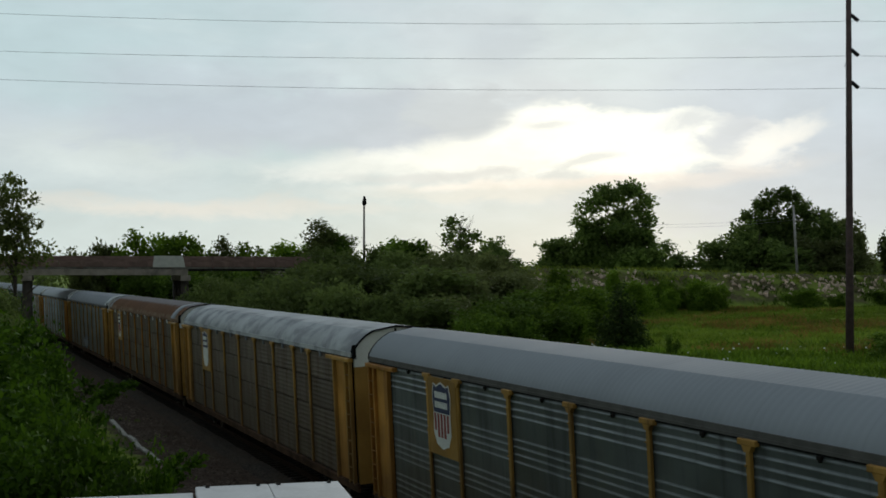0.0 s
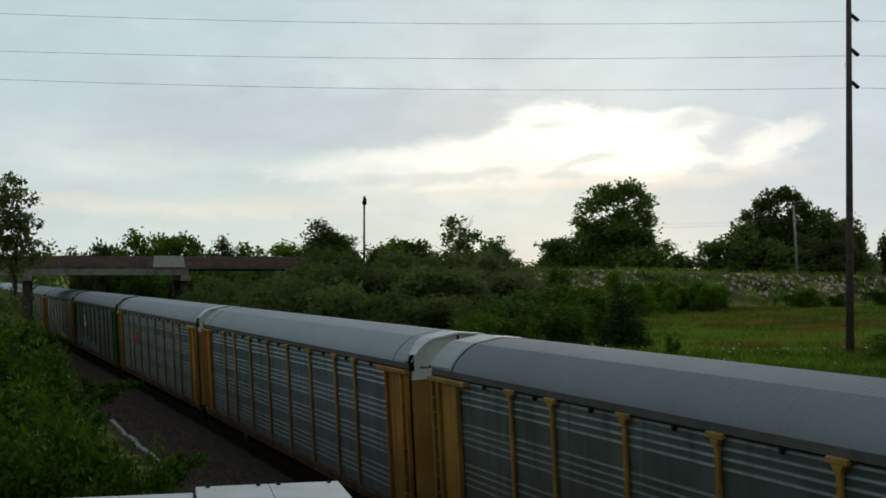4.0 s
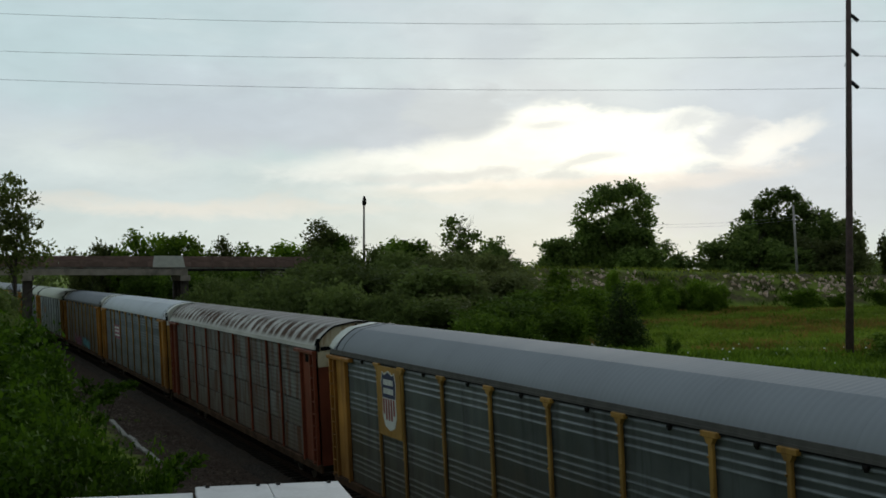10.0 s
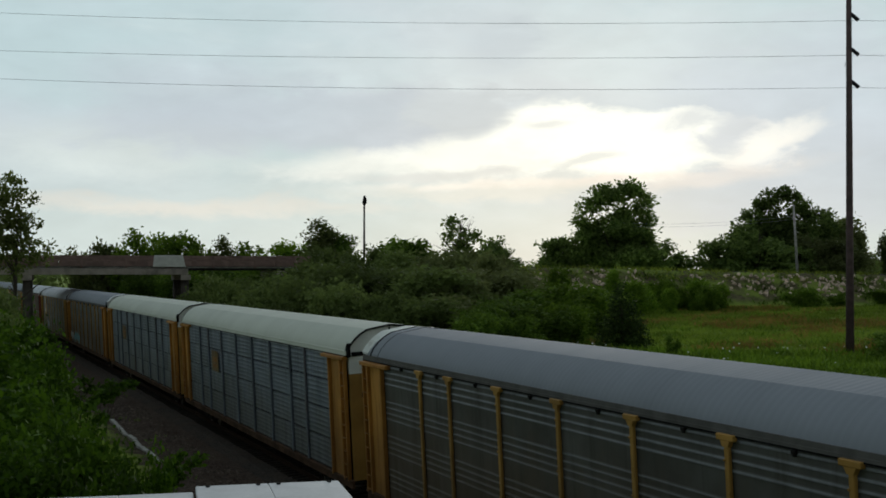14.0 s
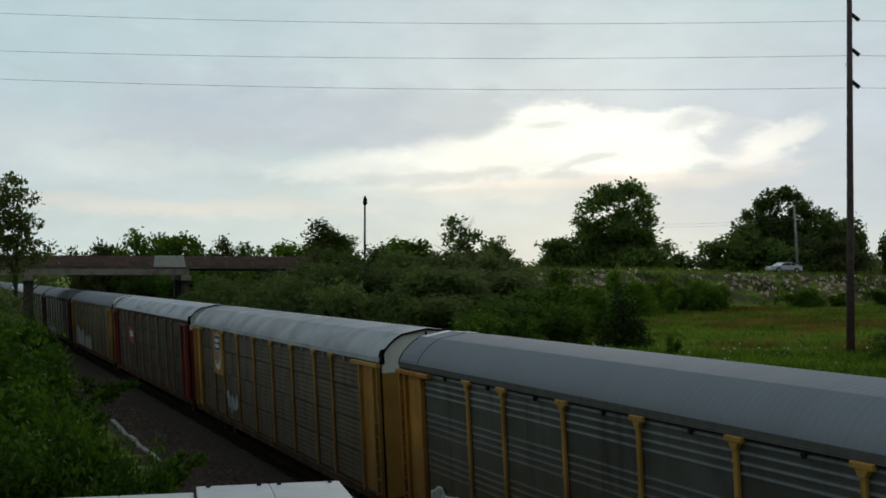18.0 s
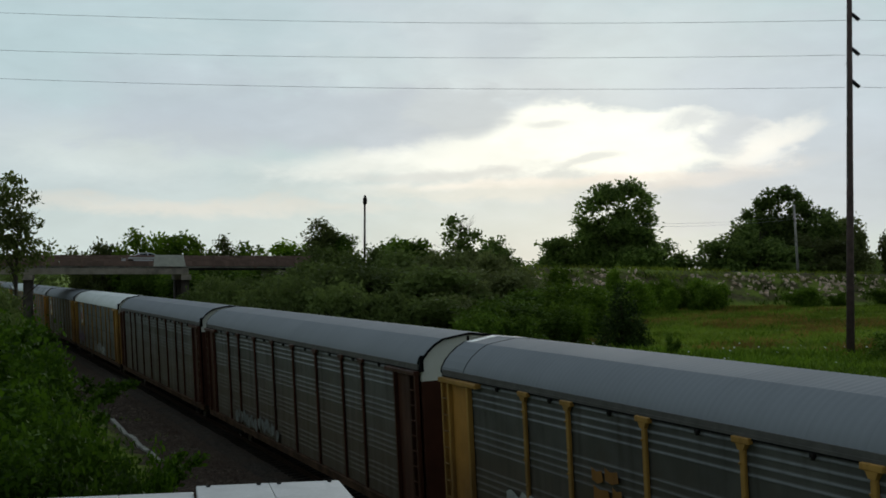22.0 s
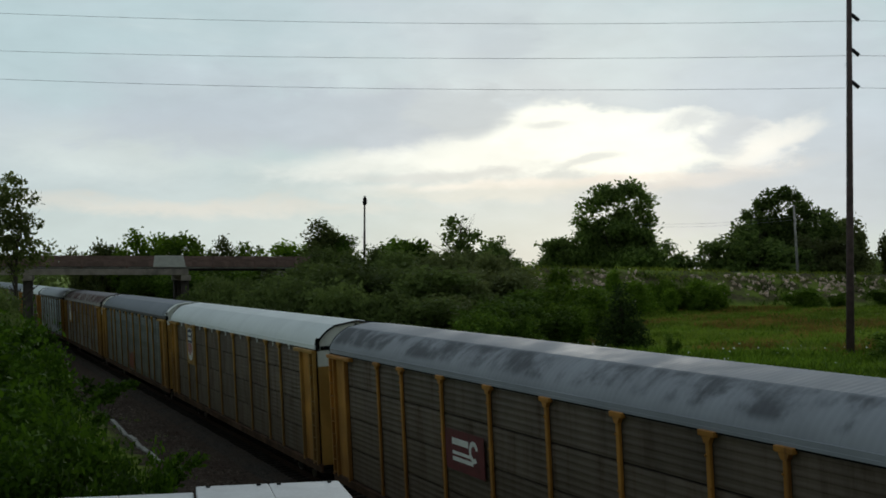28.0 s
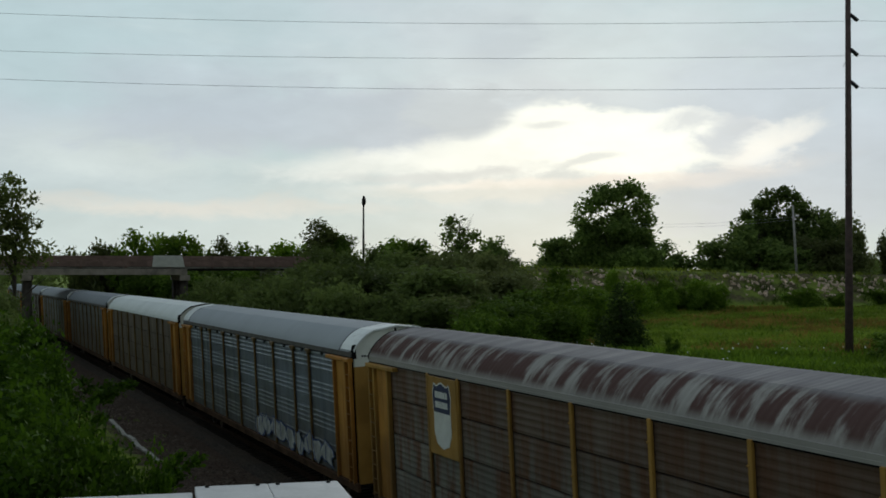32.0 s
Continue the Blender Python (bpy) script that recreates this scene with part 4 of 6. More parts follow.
def graffiti(thing, seed, x0, x1, z0, z1, fill, edge, count, label):
    """Swollen overlapping spray-painted blobs, each over a wider outline and crossed by a slash; none is a character."""
    rng = random.Random(seed)
    w, cz, half = (x1 - x0) / count, (z0 + z1) / 2, (z1 - z0) / 2
    for i in range(count):
        cx, lean, up = x0 + w * (i + 0.5) + rng.uniform(-0.1, 0.1) * w, rng.uniform(-0.25, 0.35), rng.uniform(-0.12, 0.12)
        n, ring = 14, []
        for k in range(n):
            a, r = 2 * math.pi * k / n, rng.uniform(0.55, 1.05)
            px, pz = math.cos(a) * r * w * 0.62, math.sin(a) * r * half * 0.95
            ring.append((px + lean * pz, pz + up))
        y = -1.541 - 0.0012 * (i % 2)
        for name, mat, grow, yy in (("graffiti_outline", edge, 1.16, y + 0.004), ("graffiti_blob", fill, 1.0, y)):
            verts = [(cx + a * grow, yy, max(cz + b * grow, 1.03)) for a, b in ring] + [(cx, yy, cz + up)]
            faces = [(k, (k + 1) % n, n) for k in range(n)]
            part(name, mesh_of(name, verts, faces), mat, thing, None, label if mat is fill else "")
        dx, tilt = rng.uniform(-0.2, 0.2) * w, rng.uniform(-0.3, 0.3)
        slash = [(-0.05, -half * 0.6), (0.02, -half * 0.6), (0.06 + tilt, half * 0.5), (-0.02 + tilt, half * 0.55)]
        verts = [(cx + dx + a, y - 0.003, cz + up + b) for a, b in slash]
        part("graffiti_slash", mesh_of("graffiti_slash", verts, [(0, 1, 2, 3)]), edge, thing)


def patch(thing, seed, x0, x1, z0, z1, material, label):
    """A rough rolled-on patch of paint with uneven edges."""
    rng = random.Random(seed)
    n = 14
    pts = [(x0 + (x1 - x0) * i / n, z0 + rng.uniform(0, 0.12)) for i in range(n + 1)]
    pts += [(x0 + (x1 - x0) * i / n, z1 - rng.uniform(0, 0.55) * rng.random()) for i in range(n, -1, -1)]
    shape("paint_patch", pts, material, thing, 0, -1.533, 0, 0.004, label)


def build_car(index, style, roof, panel, paint, post_paint, arch=True, caps=True, end_ridges=0, end_lower=None, clips=None, end_bar=False, hood="torn", back="bare", end_paint=None, hood_paint=None, words=""):
    thing = new("car_carrier_wagon")
    deep = RUST_PLATE if paint in (YELLOW, OCHRE) else paint
    end_lower = end_lower or (BOARD if paint in (YELLOW, OCHRE) else deep)
    tall = kept("ribs", grouped_ribs)
    for side in (0, 1):
        turn = FLIP if side else Matrix.Identity(4)
        for a, b in zip(EDGES, EDGES[1:]):
            w, cx = b - a - 0.06, (a + b) / 2
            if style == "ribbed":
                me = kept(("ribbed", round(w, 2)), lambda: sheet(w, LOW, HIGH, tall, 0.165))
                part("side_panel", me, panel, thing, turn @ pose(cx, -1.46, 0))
            elif side == 0:
                rows = np.linspace(LOW, HIGH, 5)
                for z0, z1 in zip(rows, rows[1:]):
                    h, lo = z1 - z0 - 0.04, z0 + 0.02
                    me = kept(("row", round(w, 2), round(z0, 2)), lambda: sheet(w, lo, lo + h, [lo + h * (i + 0.5) / 6 for i in range(6)], h / 6, 0.009, 0.26, 0.28))
                    part("side_panel", me, panel, thing, pose(cx, -1.46, 0))
            else:
                me = kept(("tall", round(w, 2)), lambda: sheet(w, LOW, HIGH, [LOW + 0.16 * (i + 0.7) for i in range(23)], 0.16, 0.028, 0.30, 0.3))
                part("side_panel", me, panel, thing, turn @ pose(cx, -1.46, 0))
        for x in POSTS:
            part("post", kept(("post", caps), lambda: post_mesh("cap" if caps else "slim")), post_paint, thing, turn @ pose(x, -1.475, 0))
        for k, m in ((0, pose(11.9, -1.48, 0)), (1, pose(-11.9, -1.48, 0) @ Matrix.Diagonal((-1, 1, 1, 1)))):
            key = "" if k == 0 else "_mirrored"
            for name, dims in PLATE:
                part(name, kept(("plate", dims), lambda: as_mesh(name, boxes([dims], 0.012))), deep if name in ("end_plate", "ladder_backing") else paint, thing, turn @ m)
            part("plate_beam", kept("beam", plate_beam_mesh), paint, thing, turn @ m)
            if not side and paint is REDBROWN:
                part("plate_notch", kept("notch", lambda: as_mesh("plate_notch", boxes([(0.46, 0.82, -0.012, 0.0, 4.42, 4.68)]))), SEAL_SHADE, thing, m)
            if side:
                part("ladder", kept("ladder", ladder_mesh), paint, thing, turn @ m)
                continue
            for i in range(9):
                part("rung", kept("rung", lambda: as_mesh("rung", boxes([(1.25, 1.59, -0.105, -0.08, 1.05, 1.08)]))), paint, thing, m @ pose(0, 0, 0.41 * i))
        part("sill", kept("sill", lambda: as_mesh("sill", boxes([(-13.75, 13.75, -0.06, 0.02, 0.72, 1.0), (-13.75, 13.75, -0.11, -0.06, 0.93, 1.0)], 0.01))), SILL, thing, turn @ pose(0, -1.45, 0))
        part("eave_rail", kept("eave", lambda: as_mesh("eave_rail", boxes([(-13.6, 13.6, -0.045, 0.03, 4.895, 4.95), (-13.6, 13.6, -0.03, 0.03, 4.95, 5.04)]))), EAVE if (arch or style == "ribbed") and roof is not R_LIGHT else EAVE_RUST_SHADE if roof is R_BLOTCH else roof, thing, turn @ pose(0, -1.465, 0))
        # shadow line below the eave, put in as a thin black strip
        part("drip_edge", kept("eave_shadow", lambda: as_mesh("drip_edge", boxes([(-13.6, 13.6, -0.05, 0.03, 4.868, 4.894)]))), SEAL_SHADE, thing, turn @ pose(0, -1.465, 0))
        if style == "ribbed" and side == 0:
            for x in [(a + b) / 2 + 0.2 for a, b in zip(POSTS, POSTS[1:])] + [-10.4, 10.6]:
                part("eave_hook", kept("hook", lambda: as_mesh("eave_hook", boxes([(-0.045, 0.045, -0.07, 0.0, 4.80, 4.866), (-0.025, 0.025, -0.06, 0.0, 4.765, 4.80)], 0.01))), SHADOWED, thing, pose(x, -1.475, 0))
        if clips is not None and side == 0:
            for x in [p + 1.42 for p in POSTS[1:-2]] + [-8.0, 8.2, 10.4, -10.4]:
                part("bracket", kept("clip", lambda: as_mesh("bracket", boxes([(-0.04, 0.04, -0.06, 0.0, 4.72, 4.92), (-0.06, 0.06, -0.07, 0.0, 4.86, 4.92)], 0.01))), clips, thing, pose(x, -1.475, 0))
    rng = random.Random(900 + index)
    if arch:
        part("roof", kept("roof_mid", lambda: roof_mesh(-12.37, 12.37, pitch=0.19)), roof, thing)
        for sgn in (1, -1):
            m = pose(0, 0, 0) if sgn > 0 else FLIP
            part("roof_seam", kept("seam", lambda: roof_mesh(12.34, 12.39, 0.006)), SEAL_SHADE if hood == "white" else SEAM, thing, m)
            kind = hood if sgn > 0 or hood != "torn" else back
            if kind == "bare":
                part("end_roof_sheet", kept("end_long", lambda: roof_mesh(12.39, 13.72, 0.0, False)), roof, thing, m)
                part("roof_edge", kept("edge", lambda: roof_mesh(13.69, 13.76, 0.008)), SEAL_SHADE, thing, m)
                part("crest_strip", kept("crest_strip", lambda: roof_mesh(13.30, 13.685, 0.008, False, cut=5)), HOOD, thing, m, "pale strip over the crest")
                continue
            part("end_roof_sheet", kept("end_sheet", lambda: roof_mesh(12.39, 13.30, 0.0, False, start=[12.39] * len(ROOF))), roof, thing, m)
            # the bright sheet over the end, torn back to bare roof on some wagons
            edge = {"white": (12.50, 12.48, 12.47, 12.46, 12.45, 12.45, 12.45, 12.45), "torn": (13.52, 13.46, 13.36, 13.24, 12.98, 12.86, 12.86, 12.72), "short": (13.22, 13.20, 13.16, 13.10, 13.06, 13.03, 13.03, 13.02)}[kind]
            jag = 0.0 if kind == "white" else 0.07
            edge = [e + rng.uniform(-jag, jag) for e in edge]
            edge[6] = edge[5]
            edge = edge + edge[-2::-1]
            part("end_top_sheet", kept("end_top", lambda: roof_mesh(13.30, 13.72, 0.0, False, cut=1)), roof, thing, m)
            part("end_hood", roof_mesh(12.4, 13.76, 0.010, False, start=edge, cut=2 if kind == "torn" else 1), hood_paint or (HOOD if kind != "short" else WHITE_END), thing, m, "weathered grey end hood" if hood_paint else "weathered white end hood")
            if kind == "short":
                part("end_gasket", kept("gasket", lambda: roof_mesh(12.93, 13.02, 0.014)), SEAL_SHADE, thing, m)
            for f in (1, -1) if sgn > 0 else ():
                part("corner_flap", kept("corner_gap", corner_gap_mesh), SEAL_SHADE, thing, m @ Matrix.Diagonal((1, f, 1, 1)))
    else:
        eaten = roof in (R_RUST, R_STREAK, R_PEEL)
        part("roof", kept(("roof_long", eaten), lambda: roof_mesh(-13.70, 13.70, pitch=0.19, wave=0.014 if eaten else 0.008)), roof, thing)
        for sgn in (1, -1):
            m = pose(0, 0, 0) if sgn > 0 else FLIP
            part("roof_edge", kept("edge", lambda: roof_mesh(13.69, 13.76, 0.008)), SEAL_SHADE, thing, m)
            for f in (1, -1) if sgn > 0 else ():
                part("corner_flap", kept("corner_gap", corner_gap_mesh), SEAL_SHADE, thing, m @ Matrix.Diagonal((1, f, 1, 1)))
    for sgn in (1, -1):
        m = pose(13.62, 0, 0) if sgn > 0 else FLIP @ pose(13.62, 0, 0)
        door = part("end_door", kept("door", lambda: end_door_mesh(4.58, None, 1.40)) if not end_bar else kept("deep_door", lambda: end_door_mesh(4.30, None, 1.40)), end_paint or WHITE_END, thing, m, "rust-stained upper end door" if end_paint else "white-painted upper end door")
        part("lower_end_door", kept(("door_low", end_bar), lambda: end_door_mesh(0.95, 4.295 if end_bar else 4.575, 1.40)), end_lower, thing, m)
        part("door_gap", kept("gap", lambda: as_mesh("door_gap", boxes([(0.0, 0.025, -0.03, 0.03, 0.98, 5.70)]))), SEAL_SHADE, door)
        for i in range(end_ridges):
            y = -1.26 + 2.52 * i / (end_ridges - 1)
            part("door_groove", kept(("groove", round(abs(y), 2)), lambda: as_mesh("door_groove", boxes([(0.0, 0.014, -0.017, 0.017, 4.60, 5.62 - 0.30 * y * y)]))), SEAL_SHADE, door, pose(0, y, 0))
            part("lower_groove", kept("low_groove", lambda: as_mesh("lower_groove", boxes([(0.0, 0.010, -0.012, 0.012, 1.0, 4.56)]))), RUSTY, door, pose(0, y, 0))
        if arch:
            part("lettering_bars", kept("dbars", lambda: as_mesh("lettering_bars", boxes([(0.0, 0.012, -1.16 + 0.085 * i, -1.105 + 0.085 * i, 4.87, 4.94 - 0.012 * (i % 3)) for i in range(12) if i != 5]))), BLACK_MARK, door, pose(0, 0, 0))
        if end_bar:
            part("lower_slot", kept("slot_low", lambda: as_mesh("lower_slot", boxes([(0.0, 0.03, -1.02, -0.30, 3.55, 3.70)]))), SEAL_SHADE, door)
            part("door_slot", kept("slot", lambda: as_mesh("door_slot", boxes([(0.0, 0.03, -1.30, -0.42, 4.86, 4.99)]))), SEAL_SHADE, door)
        part("coupler", kept("coupler", lambda: as_mesh("coupler", boxes([(0.0, 0.66, -0.14, 0.14, 0.76, 1.0), (0.38, 0.70, -0.2, 0.2, 0.74, 1.02)], 0.03))), SHADOWED, thing, m)
        truck = part("bogie", kept("bogie", truck_mesh), SHADOWED, thing, pose(9.6 * sgn, 0, 0))
        for wx in (-0.88, 0.88):
            for wy in (-0.76, 0.76):
                part("wheel", kept("wheel", wheel_mesh), STEEL, truck, pose(wx, wy, 0.42))
    # added near-black box, blocks the view through and keeps panel gaps dark
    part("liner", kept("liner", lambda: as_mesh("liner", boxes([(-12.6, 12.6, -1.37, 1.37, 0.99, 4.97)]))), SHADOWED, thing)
    part("underframe", kept("frame", lambda: as_mesh("underframe", boxes([(-13.6, 13.6, -1.4, 1.4, 0.84, 0.98), (-13.6, 13.6, -0.3, 0.3, 0.5, 0.84)], 0.02))), SHADOWED, thing)
    words = words or "car-carrier wagon"
    tagged(thing, words, "railway wagon", "wagons of the train")
    return thing


Y_, O_ = YELLOW, OCHRE
SPECS = [
    dict(style="ribbed", roof=R_MID, panel=GALV, paint=O_, post_paint=Y_, arch=False, words="grey-roofed ribbed car-carrier wagon with yellow posts and shield"),
    dict(style="rows", roof=R_STAIN, panel=BROWNED, paint=Y_, post_paint=Y_, arch=False, clips=R_DARK, words="stained pale-roofed car-carrier wagon with dark panels and shield"),
    dict(style="rows", roof=R_RUST, panel=RUST_DARK, paint=Y_, post_paint=O_, arch=False, caps=False, clips=WHITE_MARK, words="rusty brown car-carrier wagon with faded shield"),
    dict(style="ribbed", roof=R_DARK, panel=GALV, paint=Y_, post_paint=Y_, hood="white", hood_paint=HOOD_GREY, words="dark grey-roofed ribbed car-carrier wagon with yellow posts"),
    dict(style="ribbed", roof=R_GREY, panel=GALV_BLUE, paint=O_, post_paint=Y_, words="grey-roofed bluish ribbed car-carrier wagon"),
    dict(style="ribbed", roof=R_GREY, panel=GALV_BLUE, paint=Y_, post_paint=Y_, words="grey-roofed bluish car-carrier wagon with orange emblem"),
    dict(style="ribbed", roof=R_MID, panel=GALV_DARK, paint=GREEN, post_paint=GREEN, arch=False, end_paint=STAINED_END, words="car-carrier wagon with green posts and red graffiti"),
    dict(style="ribbed", roof=R_DARK, panel=GALV, paint=Y_, post_paint=Y_, arch=False, end_paint=STAINED_END, words="dark-roofed car-carrier wagon with yellow emblem and graffiti"),
    dict(style="ribbed", roof=R_MID, panel=GALV, paint=O_, post_paint=Y_, back="short", words="grey-roofed ribbed car-carrier wagon with yellow shield board"),
    dict(style="rows", roof=R_STREAK, panel=RUSTED, paint=REDBROWN, post_paint=REDBROWN, arch=False, caps=False, end_bar=True, end_paint=STAINED_END, words="red-brown car-carrier wagon with peeling white roof"),
    dict(style="ribbed", roof=R_LIGHT, panel=GALV_BLUE, paint=O_, post_paint=Y_, hood="short", words="pale-roofed bluish car-carrier wagon with pink paint block"),
    dict(style="ribbed", roof=R_DARK, panel=GALV_DARK, paint=O_, post_paint=Y_, hood="short", words="dark sooty car-carrier wagon with magenta graffiti"),
    dict(style="rows", roof=R_CREAM, panel=GALV_BLUE, paint=O_, post_paint=BLUE_POST, arch=False, caps=False, end_bar=True, words="white-roofed bluish car-carrier wagon with yellow emblem"),
    dict(style="rows", roof=R_CREAM, panel=GALV_BLUE, paint=O_, post_paint=BLUE_POST, arch=False, words="cream-roofed bluish car-carrier wagon with yellow emblem"),
    dict(style="ribbed", roof=R_DARK, panel=GALV_DARK, paint=O_, post_paint=Y_, words="dark car-carrier wagon with turquoise and white graffiti"),
    dict(style="rows", roof=R_HAZE, panel=BROWNED, paint=Y_, post_paint=Y_, arch=False, clips=R_DARK, words="pale-roofed brown car-carrier wagon with striped shield"),
    dict(style="rows", roof=R_BLOTCH, panel=UMBER, paint=MAROON, post_paint=PINKISH, arch=False, words="maroon car-carrier wagon with stained white roof and red emblem"),
    dict(style="ribbed", roof=R_DARK, panel=GALV_DARK, paint=Y_, post_paint=Y_, words="dark car-carrier wagon with pale painted-over patches"),
    dict(style="ribbed", roof=R_DARK, panel=GALV_DARK, paint=BROWN, post_paint=BROWN, arch=False, words="dark brown car-carrier wagon with white end doors"),
    dict(style="ribbed", roof=R_DARK, panel=GALV_DARK, paint=BROWN, post_paint=BROWN, arch=False, words="dark brown car-carrier wagon with rusty posts"),
    dict(style="rows", roof=R_WHITE, panel=GALV, paint=Y_, post_paint=Y_, arch=False, caps=False, end_ridges=15, words="white-roofed car-carrier wagon with ridged end doors and shield"),
    dict(style="rows", roof=R_DARK, panel=BROWNED, paint=Y_, post_paint=FADED, arch=False, caps=False, words="grey-roofed drab brown car-carrier wagon"),
    dict(style="rows", roof=R_SMOKE, panel=BROWNED, paint=O_, post_paint=O_, arch=False, words="smoke-stained car-carrier wagon with wine-red emblem"),
    dict(style="rows", roof=R_WHITE, panel=BROWNED, paint=Y_, post_paint=Y_, arch=False, clips=WHITE_MARK, end_bar=True, words="white-roofed brown car-carrier wagon with shield"),
    dict(style="ribbed", roof=R_DARK, panel=GALV, paint=Y_, post_paint=Y_, hood="short", words="dark grey-roofed ribbed car-carrier wagon"),
    dict(style="rows", roof=R_PEEL, panel=RUST_TOPPED, paint=Y_, post_paint=Y_, arch=False, caps=False, end_bar=True, words="car-carrier wagon with peeling roof and faded shield"),
    dict(style="ribbed", roof=R_GREY, panel=GALV_BLUE, paint=O_, post_paint=FADED, hood="white", words="grey bluish car-carrier wagon with white graffiti"),
    dict(style="rows", roof=R_WHITE, panel=BROWNED, paint=O_, post_paint=FADED, arch=False, caps=False, words="white-roofed brown car-carrier wagon"),
    dict(style="ribbed", roof=R_DARK, panel=GALV_DARK, paint=O_, post_paint=FADED, words="dark car-carrier wagon with ochre posts"),
    dict(style="ribbed", roof=R_MID, panel=GALV_DARK, paint=O_, post_paint=FADED, words="grey-roofed dark car-carrier wagon with ochre ends"),
    dict(style="ribbed", roof=R_DARK, panel=GALV_DARK, paint=BROWN, post_paint=BROWN, words="dark brown car-carrier wagon"),
    dict(style="ribbed", roof=R_MID, panel=GALV, paint=O_, post_paint=FADED, words="grey car-carrier wagon with ochre ends"),
]
CARS = [build_car(i, **spec) for i, spec in enumerate(SPECS)]
for x0, x1 in ((11.4, 12.5), (-13.35, -12.6)):
    part("roof_patch", roof_mesh(x0, x1, 0.008), R_MID, CARS[2], None, "grey patch on the rusty roof")
for i, faded in ((0, 0), (1, 1), (2, 0), (8, 0), (15, 0), (20, 0), (21, 0), (23, 0), (25, 1)):
    shield(CARS[i], faded)
for i, kind in ((5, "orange"), (6, "white_square"), (7, "dark_on_yellow"), (10, "pink_sign"), (12, "yellow"), (13, "yellow"), (16, "red_box"), (17, "faded_orange"), (22, "wine")):
    emblem(CARS[i], kind)
graffiti(CARS[3], 3, -1.5, 1.5, 1.1, 2.2, PALE_PAINT, BLUE_PAINT, 4, "pale blue spray-painted scrawl")
graffiti(CARS[6], 6, -11.7, -7.4, 1.1, 2.5, RED_PAINT, PALE_PAINT, 6, "red spray-painted letters with white edges")
graffiti(CARS[6], 16, -7.0, -2.6, 1.1, 2.2, BLUE_PAINT, PALE_PAINT, 6, "blue spray-painted scrawl")
graffiti(CARS[6], 36, -2.2, 3.6, 1.05, 1.85, PURPLE_PAINT, PALE_PAINT, 7, "purple and white spray-painted scrawl")
graffiti(CARS[7], 7, 5.0, 9.3, 1.05, 2.3, GREEN_PAINT, CYAN_PAINT, 4, "green spray-painted scrawl")
graffiti(CARS[7], 17, -10.8, -3.0, 1.05, 1.9, BLUE_PAINT, GREEN_PAINT, 9, "blue and green spray-painted scrawl")
graffiti(CARS[11], 11, -4.8, 0.4, 1.05, 2.0, MAGENTA_PAINT, PINK_PAINT, 5, "magenta spray-painted letters")
graffiti(CARS[11], 21, 1.2, 6.4, 1.05, 1.95, CYAN_PAINT, BLUE_PAINT, 6, "turquoise spray-painted letters")
graffiti(CARS[14], 14, -11.5, -9.4, 1.25, 2.0, PALE_PAINT, WHITE_MARK, 2, "white spray-painted letters")
graffiti(CARS[14], 24, -8.8, -4.6, 1.15, 2.1, CYAN_PAINT, PALE_PAINT, 5, "turquoise spray-painted letters")
graffiti(CARS[15], 15, -6.6, -4.5, 1.3, 2.3, PALE_PAINT, BLUE_PAINT, 3, "pale spray-painted letters")
patch(CARS[17], 1, -10.1, -7.3, 1.05, 2.7, PALE_PAINT, "pale painted-over patch")
patch(CARS[17], 2, -7.1, -4.5, 1.05, 2.6, PALE_PAINT, "pale painted-over patch")
patch(CARS[17], 4, -3.8, 0.6, 1.05, 2.3, PALE_PAINT, "pale painted-over patch")
graffiti(CARS[18], 18, -8.1, -1.0, 1.05, 1.7, GALV_BLUE, GALV_DARK, 11, "faint pale spray-painted scrawl")
graffiti(CARS[20], 20, -11.4, -6.9, 1.2, 2.5, PURPLE_PAINT, GALV, 6, "faded purple spray-painted letters")
patch(CARS[24], 5, -0.6, 1.2, 1.1, 2.3, REDBROWN, "red-brown painted patch")
graffiti(CARS[26], 26, 1.2, 11.4, 1.05, 2.0, PALE_PAINT, BLUE_PAINT, 9, "white spray-painted scrawl")
graffiti(CARS[20], 41, 1.6, 6.2, 1.1, 1.95, PALE_PAINT, GALV_DARK, 6, "chalky white spray-painted scrawl")


